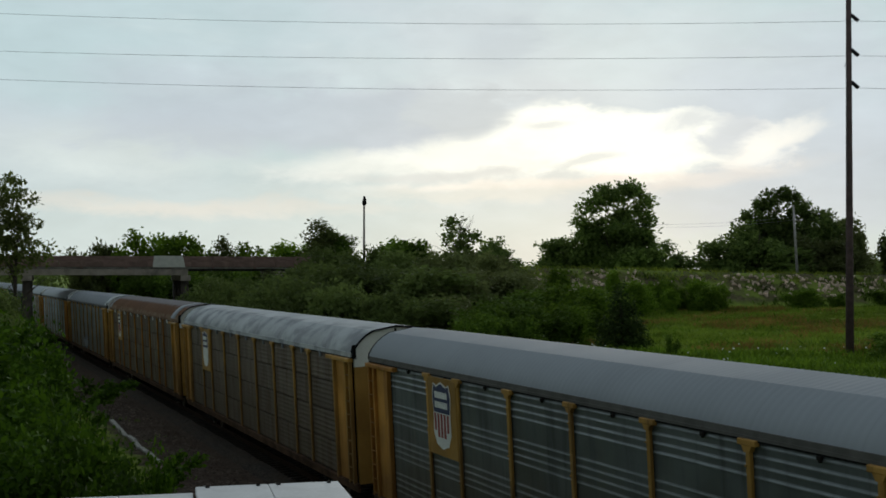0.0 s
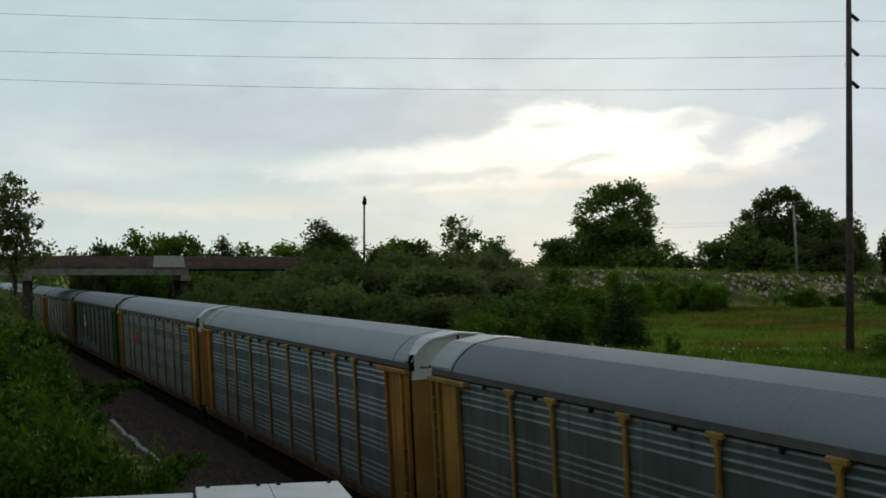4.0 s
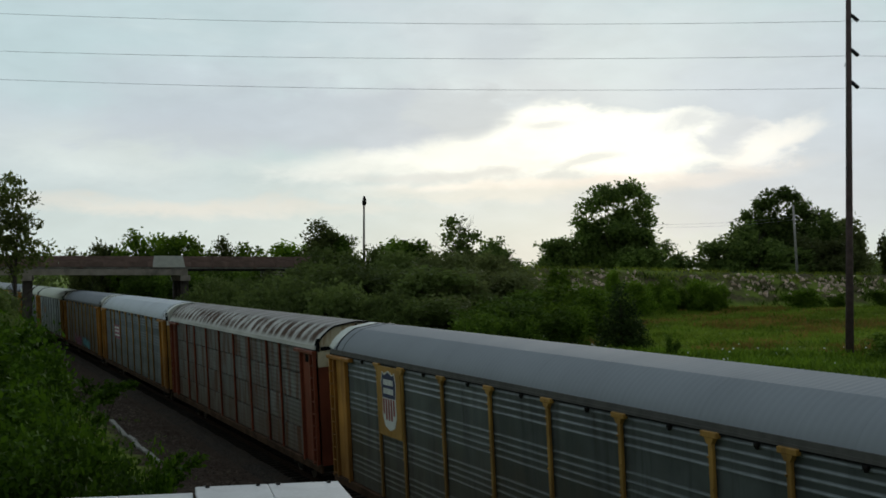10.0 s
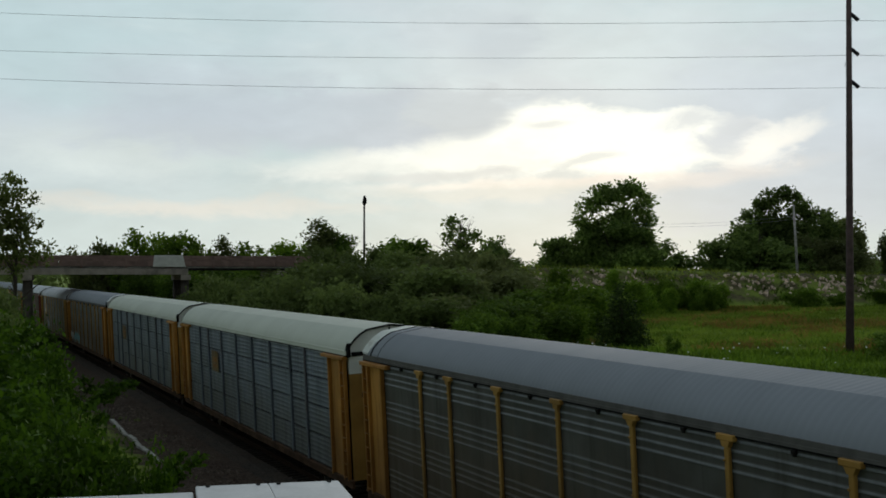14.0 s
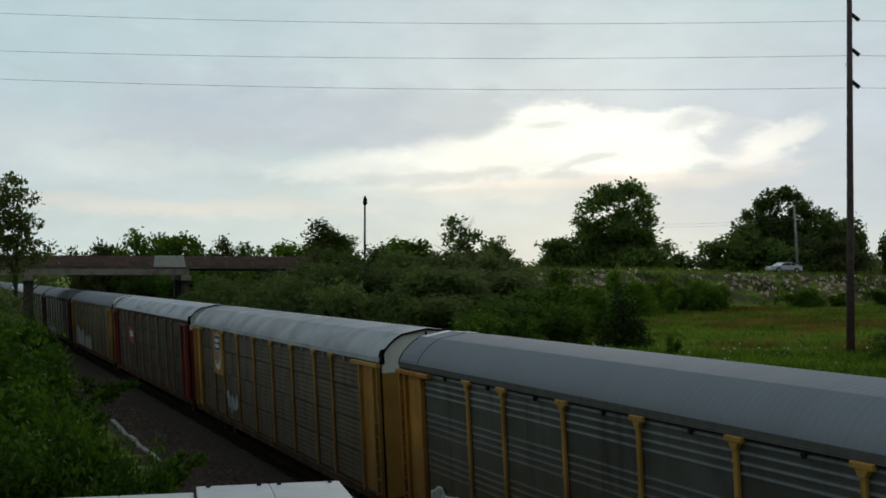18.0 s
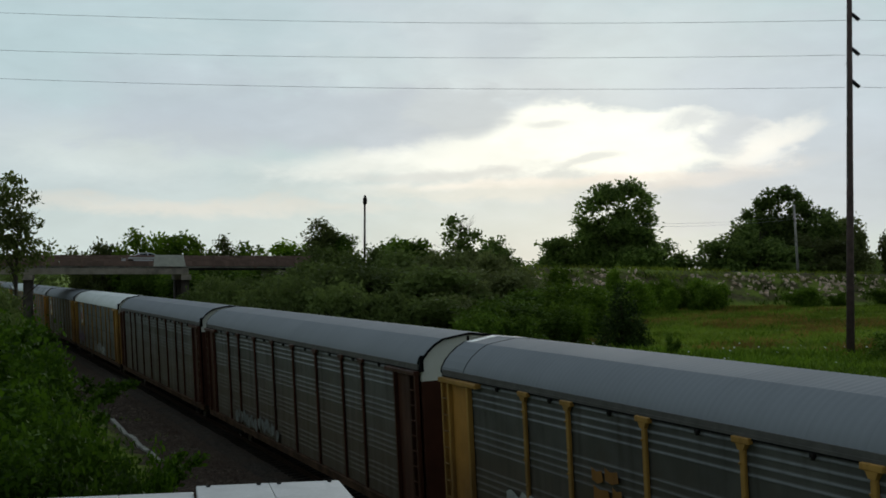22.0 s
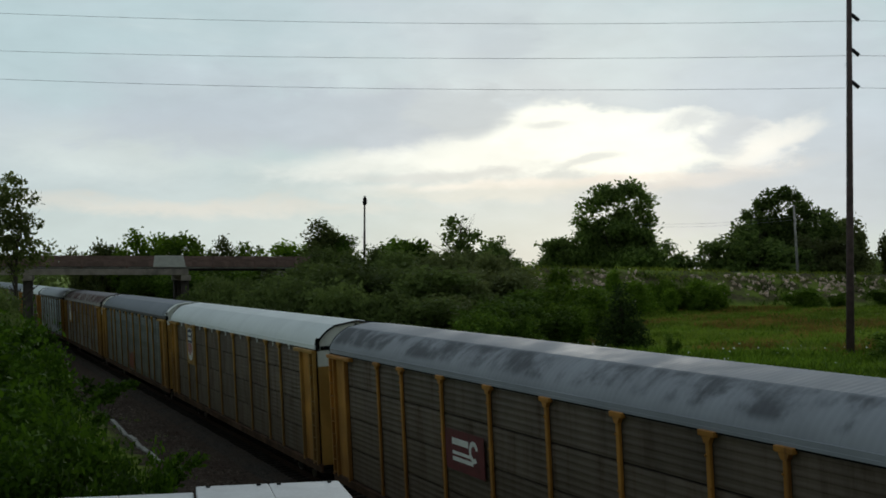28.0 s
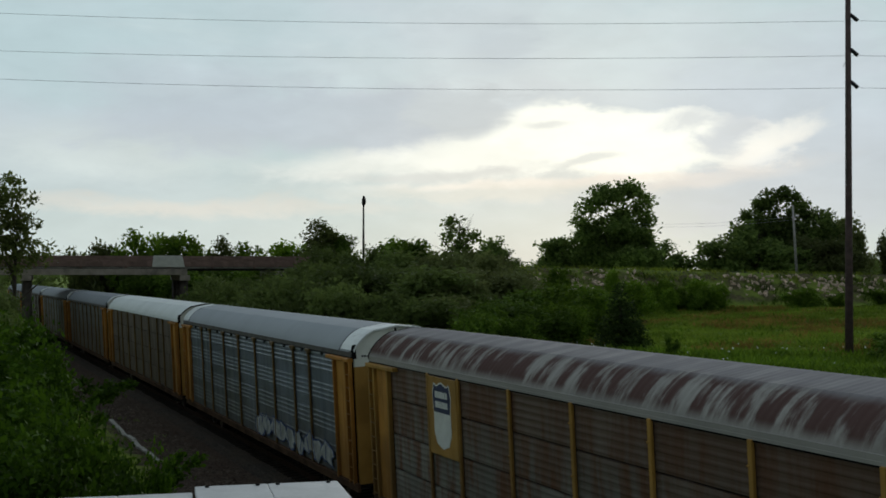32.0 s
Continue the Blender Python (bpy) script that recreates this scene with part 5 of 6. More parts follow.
# ---- bridge over the rails ----
def build_bridge():
    thing = new("road_bridge")
    thing.matrix_basis = pose(ROAD_A[0], ROAD_A[1], 0, 0, 0, math.degrees(math.atan2(ROAD_E[1], ROAD_E[0])))
    tagged(thing, "low concrete road bridge with rust-brown railing panels", "bridge")
    part("deck", boxes([(-16, 27, -5.0, 5.0, 7.93, 8.10)], 0.02), CONCRETE, thing)
    for y in (-5.12, 4.96):
        x = -16.0
        while x < 26.5:
            part("railing_panel", boxes([(x, x + 2.12, y, y + 0.16, 8.12, 8.64 if y < 0 else 9.0)], 0.01), OLD_PANEL, thing)
            part("top_rail", boxes([(x, x + 2.14, y - 0.03, y + 0.2, 9.0, 9.2)], 0.01), OLD_PANEL, thing)
            if y < 0:
                part("middle_rail", boxes([(x, x + 2.14, y + 0.03, y + 0.13, 8.78, 8.86)], 0.01), OLD_PANEL, thing)
            x += 2.15
        for x in np.arange(-16, 27, 4.3):
            part("railing_post", boxes([(x - 0.1, x + 0.1, y - 0.05, y + 0.21, 7.97, 9.24)], 0.01), OLD_PANEL, thing)
    for y in (-4.9, -2.5, 0.0, 2.5, 4.5):
        part("girder", boxes([(-16, 11.6, y - 0.22, y + 0.22, 7.28, 7.90)], 0.02), CONCRETE_DARK, thing)
    # shallow span: the shadow under the deck put into the girders' near-black colour
    for y in (-4.7, -1.6, 1.6, 4.6):
        part("girder", boxes([(11.75, 26.5, y - 0.2, y + 0.2, 7.72, 7.94)], 0.02), SHADOWED, thing)
    for x, top in ((-3.9, 7.26), (11.35, 7.26), (21.2, 7.70)):
        part("pier_cap", boxes([(x - 0.50, x + 0.50, -5.2, 5.2, top - 0.55, top)], 0.03), CONCRETE_DARK, thing)
        for y in (-4.2, 0.0, 4.2):
            part("pier_column", tube([(x, y, -1.2), (x, y, top - 0.54)], 0.42, 14), PIER, thing)
    for x0, x1 in ((-18.0, -16.02), (26.6, 28.6)):
        part("abutment", boxes([(x0, x1, -5.6, 5.6, 2.0, 8.4)], 0.03), CONCRETE, thing)
    sign = tagged(new("bridge_sign"), "blank pale grey plate fixed to a bridge railing", "sign")
    m = thing.matrix_basis @ pose(9.70, -5.22, 8.66)
    sign.matrix_basis = m
    pts = [(-1.62, -0.58), (1.66, -0.58), (1.58, -0.42), (1.36, 0.58), (-1.48, 0.58)]
    shape("sign_plate", pts, SIGN_GREY, sign, 0, -0.02, 0, 0.05)
    part("sign_bracket", boxes([(-1.0, -0.9, 0.02, 0.06, -0.5, 0.5), (0.9, 1.0, 0.02, 0.06, -0.5, 0.5)]), RUSTY, sign)


build_bridge()


def build_power_line():
    x, y = 21.34, 61.8
    z0 = float(ground_z(x, y)) - 0.4
    pole = new("utility_pole")
    pole.matrix_basis = pose(x, y, 0, 0, 0.2, 0)
    tagged(pole, "tall weathered timber utility pole with black post insulators", "utility pole")
    part("shaft", tube([(0, 0, z0), (0, 0, 10), (0.0, 0, 24.5)], [0.225, 0.185, 0.13], 14), POLE_WOOD, pole)
    tops = (20.77, 18.93, 17.22)
    for z in tops:
        arm = part("insulator", tube([(0.12, -0.02, z + 0.30), (0.50, -0.02, z - 0.02)], 0.10, 10), RUBBER, pole)
        part("sheds", as_mesh("sheds", tube([(0.13 + 0.05 * i, -0.02, z + 0.29 - 0.042 * i) for i in range(8)], [0.11 if i % 2 else 0.075 for i in range(8)], 10)), RUBBER, arm)
        part("bracket", boxes([(0.08, 0.2, -0.06, 0.02, z + 0.24, z + 0.36)], 0.01), STEEL, arm)
    part("ground_wire", tube([(-0.16, -0.12, 12), (-0.15, -0.1, 18.6), (-0.28, -0.1, 18.3)], 0.014, 5), WIRE, pole)
    ends = ((-46.0, 66.0, 2.47, 0.73), (-46.0, 66.0, 1.93, 0.59), (-46.0, 66.0, 2.22, 0.65))
    for z, (ex, ey, up, low) in zip(tops, ends):
        for k, (tx, ty, tz) in enumerate(((ex, ey, z - 0.05 + up), (x + 62.0, y - 4.0, z + 0.3))):
            pts = []
            for i in range(41):
                f = i / 40
                sag = 4 * f * (1 - f) * (low if k == 0 else 0.6)
                pts.append((x + 0.45 + (tx - x - 0.45) * f, y - 0.02 + (ty - y) * f, z - 0.03 + (tz - z + 0.03) * f - sag))
            tagged(part("power_cable", tube(pts, 0.010, 5), WIRE), "thin bare aluminium power cable between poles", "cable", "power cables")
    # pale pole beside the far trees
    px, py = (1416 - 784) / 2080.3 * 152, 152.0
    p2 = new("roadside_pole")
    p2.matrix_basis = pose(px, py, 0, 0, -3.0, 0)
    tagged(p2, "slim pale leaning timber pole beside the road", "pole")
    zb = float(ground_z(px, py)) - 0.3
    for up, left in ((14.9, 14.55), (14.5, 14.15)):
        pts = [(px - (px - 25.0) * f, py + 14.0 * f, up + (left - up) * f - 0.5 * 4 * f * (1 - f)) for f in [i / 20 for i in range(21)]]
        tagged(part("distant_cable", tube(pts, 0.012, 5), WIRE), "thin dark cable running off from a roadside pole", "cable", "roadside cables")
    part("shaft", tube([(0, 0, zb), (0, 0, 16.2)], [0.19, 0.13], 10), GREY_POLE, p2)
    part("cap", tube([(0, 0, 16.2), (0, 0, 16.35)], [0.14, 0.05], 10), GREY_POLE, p2)
    lx, ly = (644 - 784) / 2080.3 * 134, 134.0
    lamp = new("street_lamp")
    lamp.matrix_basis = pose(lx, ly, 0)
    tagged(lamp, "dark slim street lamp with a small upright head", "street lamp")
    part("pole", tube([(0, 0, 5.0), (0, 0, 15.3)], [0.15, 0.10], 10), SHADOWED, lamp)
    part("lamp_head", tube([(0, 0, 15.2), (0.02, 0, 15.45), (0.05, 0, 15.9), (0.02, 0, 16.3)], [0.12, 0.26, 0.22, 0.08], 10), SHADOWED, lamp)
    part("arm", tube([(0, 0, 15.25), (0.28, 0, 15.55)], 0.07, 6), SHADOWED, lamp)


build_power_line()


# ---- flat-roofed shelter under the camera ----
def build_shelter():
    thing = new("equipment_shelter")
    cx, cy = on_track(0, 0)
    thing.matrix_basis = pose(-0.80, 9.0, 5.80, 0, 0, 13.5)
    tagged(thing, "small shelter with a white boarded flat roof", "shelter")
    # local x to the right along the back edge, y away; the back right corner is the origin
    for i in range(2):
        a = -0.535 * i
        part("roof_board", boxes([(a - 0.532, a, -2.6, 0.0, -0.05, 0.0)], 0.006), SHED_WHITE, thing)
    for i in range(4):
        a = -1.085 - 0.535 * i
        part("roof_board", boxes([(a - 0.532, a, -2.6, -0.015, -0.09, -0.04)], 0.006), SHED_WHITE, thing)
    part("roof_edge", boxes([(-3.25, 0.012, -2.62, 0.010, -0.16, -0.091)], 0.01), SHED_WALL, thing)
    for x in (-0.08, -0.46, -0.61, -0.98):
        part("bolt", tube([(x, -0.06, 0.0), (x, -0.06, 0.012)], 0.016, 8), SHADOWED, thing)
    z = float(ground_z(-2.0, 8.0)) - 5.8
    part("wall", boxes([(-3.1, -0.10, -2.5, -0.10, z - 0.6, -0.165)], 0.02), SHED_WALL, thing)
    part("shelter_door", boxes([(-1.9, -1.0, -0.10, -0.06, z - 0.2, -0.30)], 0.01), SHADOWED, thing)


build_shelter()


# ---- plants ----
def leaf_cloud(name, lobes, clumps, per, spread_, size, seed, tuft=0.0):
    """Separate leaves in clumps that sit mostly in the shells of the lobes (cx, cy, cz, rx, ry, rz)."""
    rng = np.random.default_rng(seed)
    lobes = np.array(lobes, float)
    vol = lobes[:, 3] * lobes[:, 4] * lobes[:, 5] * (lobes[:, 6] if lobes.shape[1] > 6 else 1.0)
    pick = rng.choice(len(lobes), clumps, p=vol / vol.sum())
    d = rng.normal(size=(clumps, 3))
    d /= np.linalg.norm(d, axis=1)[:, None]
    rad = rng.random(clumps) ** 0.38 * (0.86 + 0.28 * rng.random(clumps))
    c = lobes[pick, :3] + d * lobes[pick, 3:6] * rad[:, None]
    n = clumps * per
    p = np.repeat(c, per, 0) + rng.normal(size=(n, 3)) * spread_ * np.array([1, 1, 0.75])
    a = rng.normal(size=(n, 3))
    a[:, 2] *= 0.7
    if tuft:
        # leaves point away from the twig that carries them
        a = a * (1 - tuft) + (p - np.repeat(c, per, 0)) / spread_ * tuft * 1.4
    a /= np.linalg.norm(a, axis=1)[:, None]
    b = np.cross(a, rng.normal(size=(n, 3)))
    b /= np.linalg.norm(b, axis=1)[:, None] + 1e-6
    ln = size * (0.6 + 0.8 * rng.random(n))[:, None]
    wd = ln * (0.40 + 0.25 * rng.random(n))[:, None]
    bend = np.cross(a, b) * ln * 0.12
    v = np.stack([p - a * ln, p + b * wd + bend, p + a * ln, p - b * wd + bend], 1).reshape(-1, 3)
    return quads(name, v, n)


def twigs(seed, height, reach, count, r0, lean=0.1):
    """Trunk and limbs as one tapered branching mesh."""
    rng = random.Random(seed)
    parts = []
    tx, ty = rng.uniform(-lean, lean) * height, rng.uniform(-lean, lean) * height
    trunk = [(tx * f * f, ty * f * f, height * f) for f in (0, 0.25, 0.5, 0.75, 1.0)]
    parts.append((trunk, [r0, r0 * 0.82, r0 * 0.62, r0 * 0.4, r0 * 0.15]))
    for i in range(count):
        f = rng.uniform(0.25, 0.9)
        a = rng.uniform(0, 6.28)
        ln = reach * rng.uniform(0.6, 1.0) * (1.1 - 0.5 * f)
        p0 = Vector((tx * f * f, ty * f * f, height * f))
        d = Vector((math.cos(a), math.sin(a), rng.uniform(0.35, 1.1))).normalized()
        p1 = p0 + d * ln * 0.5 + Vector((0, 0, 0.05 * ln))
        p2 = p1 + (d + Vector((rng.uniform(-0.4, 0.4), rng.uniform(-0.4, 0.4), rng.uniform(0, 0.5)))) * ln * 0.5
        r = r0 * (1 - f) * 0.6 + r0 * 0.08
        parts.append(([p0, p1, p2], [r, r * 0.6, r * 0.15]))
    bm = bmesh.new()
    for pts, rad in parts:
        t = tube(pts, rad, 6, False)
        me = as_mesh("twig", t)
        bm.from_mesh(me)
        bpy.data.meshes.remove(me)
    return as_mesh("trunk", bm)


def lobes_round(seed, w, h, base, count, squash=0.6):
    """Uneven overlapping lobes of a crown about w wide that reaches from base to h."""
    rng = random.Random(seed)
    lean = rng.uniform(-0.12, 0.12) * w
    out = [(0, 0, base + (h - base) * 0.42, w * 0.26, w * 0.26, (h - base) * 0.34)]
    for i in range(count):
        a, f = rng.uniform(0, 6.28), rng.random()
        z = base + (h - base) * (0.08 + 0.82 * f)
        rr = w * 0.5 * (1 - 0.8 * abs(f - 0.35)) * rng.uniform(0.25, 0.95)
        r = w * rng.uniform(0.08, 0.19)
        out.append((lean * f + rr * math.cos(a), rr * math.sin(a), z, r, r, r * squash * rng.uniform(0.8, 1.7)))
    return out


def extents(me):
    co = np.empty(len(me.vertices) * 3, dtype=np.float32)
    me.vertices.foreach_get("co", co)
    co = co.reshape(-1, 3)
    return float(np.percentile(np.abs(co[:, 0]), 96)) * 2, float(np.percentile(co[:, 2], 98.0))


def fitted(me, width, height):
    w, h = extents(me)
    return width / w, width / w, height / h


def plant(name, x, y, crown, trunk, leaf, label, category, group="", scale=(1, 1, 1), turn=0.0, sink=0.1):
    thing = new(name)
    z = float(ground_z(x, y)) - sink
    thing.matrix_basis = pose(x, y, z, 0, 0, turn)
    m = Matrix.Diagonal((*scale, 1))
    part("crown", crown, leaf, thing, m)
    if trunk:
        part("trunk", trunk, BARK, thing, m)
    tagged(thing, label, category, group)
    return thing


def px_x(px, dist):
    return (px - 784) / 2080.3 * dist


def top_z(py, dist):
    return EYE + (485.7 - py) / 2080.3 * dist


def build_trees():
    def lobes_at(across, d, base, spots):
        """Lobes of a crown from bearings across and up (thousandths of the view) and their half widths and heights."""
        k, rng, out = d / 2080.3, random.Random(int(across)), []
        for i, (a, b, w, h) in enumerate(spots):
            high = b < 390
            thick = 0.75 if high else 1.0
            for j in range(5 if high else 4):
                f = rng.uniform(0.38, 0.66) if high else rng.uniform(0.45, 0.80)
                out.append(((a + rng.uniform(-0.5, 0.5) * w - across) * k, (i % 3 - 1 + rng.uniform(-1, 1)) * w * k * 0.4, top_z(b + rng.uniform(-0.45, 0.45) * h, d) - base, w * k * f, w * k * f, h * k * f, thick))
        return out

    def great_tree(across, d, spots, clumps, seed, label):
        x = px_x(across, d)
        base = float(ground_z(x, d)) - 0.1
        crown = leaf_cloud("crown", lobes_at(across, d, base, spots), clumps, 17, 0.42, 0.30, seed, 0.65)
        plant("broadleaf_tree", x, d, crown, twigs(seed, 11, 5, 14, 0.42), LEAF_TREE, label, "tree")

    # the round-headed tree beyond the road, and the domed one beside it
    great_tree(1085, 168.0, ((1085, 346, 40, 22), (1112, 342, 32, 20), (1062, 356, 34, 22), (1132, 366, 30, 22), (1036, 376, 26, 22), (1090, 386, 52, 32), (1143, 396, 22, 18), (1030, 410, 25, 22), (1062, 420, 42, 32),
                              (1118, 420, 48, 32), (1150, 442, 34, 26), (1085, 450, 72, 30), (1168, 462, 22, 18), (1046, 462, 34, 20), (1018, 396, 12, 10), (1110, 462, 60, 22), (1075, 336, 26, 14), (1100, 332, 24, 12), (1128, 344, 20, 14), (1050, 346, 22, 14), (1026, 366, 16, 12), (1146, 378, 14, 12), (1040, 392, 20, 14)), 1250, 11, "large dark broadleaf tree with a ragged round crown beyond a road")
    great_tree(1385, 172.0, ((1392, 334, 20, 11), (1386, 346, 30, 15), (1362, 362, 34, 18), (1410, 364, 32, 18), (1337, 384, 28, 17), (1385, 386, 46, 26), (1430, 388, 30, 20), (1352, 410, 42, 22), (1420, 416, 46, 28), (1458, 412, 30, 24),
                              (1380, 442, 66, 28), (1318, 398, 9, 7), (1440, 446, 50, 26), (1330, 446, 40, 24), (1375, 340, 22, 10), (1400, 346, 20, 10), (1346, 366, 18, 12), (1322, 388, 16, 10)), 1000, 12, "tall dark broadleaf tree with a layered crown")
    rng = random.Random(4)
    tree_mesh = [leaf_cloud("crown", lobes_round(40 + i, 5.4, 6.6, 0.5, 17, 0.9), 360, 12, 0.30, 0.19, 60 + i) for i in range(4)]
    trunk_mesh = [twigs(70 + i, 5.4, 2.2, 9, 0.16) for i in range(4)]
    # centre in thousandths of the view, distance, top, width, leaf
    spots = [(1270, 166, 432, 7.0, LEAF_TREE), (1310, 170, 415, 7.5, LEAF_TREE), (1335, 164, 405, 8, LEAF_TREE), (1455, 168, 394, 8, LEAF_TREE), (1490, 172, 394, 6.5, LEAF_HAZY), (1512, 176, 402, 4.0, LEAF_HAZY),
             (1574, 172, 398, 3.2, LEAF_DRY), (1440, 160, 425, 7, LEAF_HAZY), (1478, 160, 430, 6, LEAF_HAZY), (1390, 160, 436, 8, LEAF_TREE), (1612, 168, 405, 6, LEAF_HAZY),
             (974, 172, 434, 4.5, LEAF_TREE), (990, 170, 428, 6.5, LEAF_TREE), (1010, 176, 436, 6, LEAF_TREE), (1175, 172, 436, 6, LEAF_TREE),
             (140, 160, 454, 4.5, LEAF_DRY), (180, 158, 441, 5.0, LEAF_DRY), (205, 162, 452, 4, LEAF_LIGHT), (240, 156, 424, 6, LEAF_LIGHT), (275, 160, 428, 6, LEAF_LIGHT), (315, 156, 424, 7, LEAF_LIGHT), (345, 160, 436, 5, LEAF_LIGHT),
             (400, 158, 432, 4.5, LEAF_DRY), (450, 160, 441, 7, LEAF_LIGHT), (500, 158, 438, 7, LEAF_LIGHT), (540, 160, 444, 6, LEAF_DRY),
             (578, 128, 398, 4.6, LEAF_DRY), (605, 126, 420, 4.0, LEAF_MID), (720, 118, 432, 5.5, LEAF_MID), (690, 120, 442, 5, LEAF_MID), (755, 116, 440, 5, LEAF_MID), (880, 122, 433, 4.6, LEAF_TREE), (886, 126, 446, 3.6, LEAF_TREE), (850, 118, 442, 4.5, LEAF_TREE)]
    for i, (px, dist, py, width, leaf) in enumerate(spots):
        x, k = px_x(px, dist), i % 4
        z = float(ground_z(x, dist)) - 0.1
        h = top_z(py, dist) - z
        label = {LEAF_TREE: "dark leafy tree against a pale sky", LEAF_DRY: "thin-leaved olive green tree", LEAF_MID: "mid-green leafy tree in a hedge line", LEAF_HAZY: "hazy olive leafy tree beyond a road", LEAF_LIGHT: "light green leafy tree behind a bridge"}[leaf]
        plant("tree", x, dist, tree_mesh[k], trunk_mesh[k], leaf, label, "tree", "roadside trees", fitted(tree_mesh[k], width * 0.88, h), rng.uniform(0, 360))
    # sparse small tree over the thicket
    d = 112.0
    SPARSE = leaf_cloud("crown", lobes_round(9, 4.6, 7.6, 2.6, 18), 210, 10, 0.17, 0.15, 31, 0.5)
    plant("sparse_tree", px_x(812, d), d, SPARSE, twigs(33, 6.9, 2.6, 64, 0.13), LEAF_TREE, "small sparse tree with bare twigs among bushes", "tree", scale=fitted(SPARSE, 5.0, top_z(388, d) - float(ground_z(px_x(812, d), d))))
    # thin tree at the near end of the bridge
    d = 101.0
    lobes = [(-1.5, 0, 8.0, 2.6, 2.2, 2.6), (0.6, 0, 6.6, 2.0, 1.8, 1.6), (-0.4, 0, 10.0, 1.9, 1.8, 1.3), (-3.2, 0, 6.6, 2.4, 2.2, 1.9), (0.6, 0, 8.4, 1.2, 1.2, 0.9)]
    x = px_x(26, d)
    z = float(ground_z(x, d)) - 0.2
    plant("thin_tree", x, d, leaf_cloud("crown", lobes, 460, 15, 0.20, 0.15, 77, 0.5), twigs(35, 9.5, 2.4, 26, 0.2), LEAF_DRY, "open-crowned tree with small leaves beside a bridge", "tree", scale=(1.3, 1.0, (top_z(318, d) - z) / 11.1))


build_trees()


def build_bushes():
    rng = random.Random(12)
    kinds = [leaf_cloud("crown", lobes_round(100 + i, 4.4, 4.2, 0.0, 14, 0.9), 360, 20, 0.26, 0.115, 130 + i) for i in range(5)]
    stems = [twigs(150 + i, 2.8, 1.6, 10, 0.06) for i in range(3)]

    def bush(px, dist, py, width, leaf, label="dense dark green bush in a thicket"):
        x = px_x(px, dist)
        z = float(ground_z(x, dist)) - 0.15
        h = max(0.8, top_z(py, dist) - z)
        k = rng.randrange(5)
        plant("bush", x, dist, kinds[k], stems[k % 3], leaf, label, "bush", "bushes of the thicket", fitted(kinds[k], width, h), rng.uniform(0, 360), 0.15)
    # tall back rows of the thicket between rails and road
    for px, dist, py, w in ((510, 112, 490, 4), (552, 108, 474, 5), (590, 104, 452, 5), (635, 108, 448, 5.5), (675, 104, 456, 5), (725, 108, 462, 5.5), (775, 104, 456, 5.5), (820, 108, 456, 5.5), (865, 104, 460, 5), (888, 108, 466, 4.2), (925, 110, 486, 3.4)):
        bush(px, dist, py, w, LEAF_HAZY if px > 765 else LEAF_DARK)
    for px, dist, py, w in ((500, 98, 506, 5), (540, 92, 494, 5), (575, 88, 478, 6.5), (620, 84, 480, 6.5), (665, 86, 484, 6.5), (710, 84, 488, 6), (760, 82, 486, 6.5), (810, 84, 490, 6), (855, 88, 488, 6), (900, 90, 494, 5.5), (940, 94, 514, 4)):
        bush(px, dist, py, w, LEAF_HAZY if px > 765 else LEAF_DARK)
    for px, dist, py, w in ((480, 84, 512, 5), (520, 78, 512, 5), (565, 74, 516, 5), (615, 70, 520, 5), (660, 70, 528, 4.6), (700, 68, 534, 4.4), (745, 68, 536, 4), (790, 70, 534, 4.4)):
        bush(px, dist, py, w, LEAF_HAZY if px > 765 else LEAF_DARK)
    for px, dist, py, w in ((840, 62, 562, 2.4), (862, 64, 545, 3.0), (880, 68, 540, 3.4), (875, 70, 542, 3.8), (910, 74, 528, 4.2), (950, 78, 520, 4.4), (990, 76, 512, 4.0), (1020, 80, 516, 4), (1050, 84, 520, 4), (960, 68, 548, 3.4), (1010, 70, 545, 3.2), (905, 62, 566, 2.8), (850, 60, 566, 2.6)):
        bush(px, dist, py, w, LEAF_LIGHT if px > 985 else LEAF_MID, "leafy yellow-green bush on rough grass")
    # bushes on the slope of the bank
    for px, dist, py, w in ((982, 118, 480, 2.6), (1083, 116, 484, 2.0), (1160, 120, 500, 2.6), (1200, 122, 502, 2.4), (1235, 122, 500, 2.6), (1425, 126, 514, 3.6), (1568, 128, 510, 3.6), (1270, 122, 508, 2.4), (1130, 112, 502, 3), (1185, 116, 514, 2.2), (1250, 118, 512, 2.6), (1480, 124, 522, 2.0)):
        bush(px, dist, py, w, LEAF_LIGHT, "leafy bush on a stony bank")
    # dark growth behind and under the bridge
    for px, dist, py, w in ((175, 168, 484, 6), (205, 160, 482, 6), (260, 146, 484, 7), (310, 144, 480, 7), (360, 140, 482, 7), (410, 142, 484, 7), (450, 138, 480, 6)):
        bush(px, dist, py, w, LEAF_MID, "green bush behind a bridge")
    for px, dist, py, w in ((345, 112, 502, 4), (390, 108, 502, 4.5), (430, 110, 502, 4.5), (465, 112, 500, 4), (400, 96, 512, 3.5), (450, 94, 512, 4)):
        bush(px, dist, py, w, LEAF_DARK)
    for px, dist, py, w in ((-60, 98, 520, 4), (2, 72, 524, 2.6), (-35, 66, 522, 3.0), (10, 60, 566, 2.2), (-20, 50, 572, 2.6)):
        bush(px, dist, py, w, LEAF_DARK, "dark bush at the foot of a bridge")
    # the dark conical bush in the meadow
    d = 63.0
    x = px_x(1102, d)
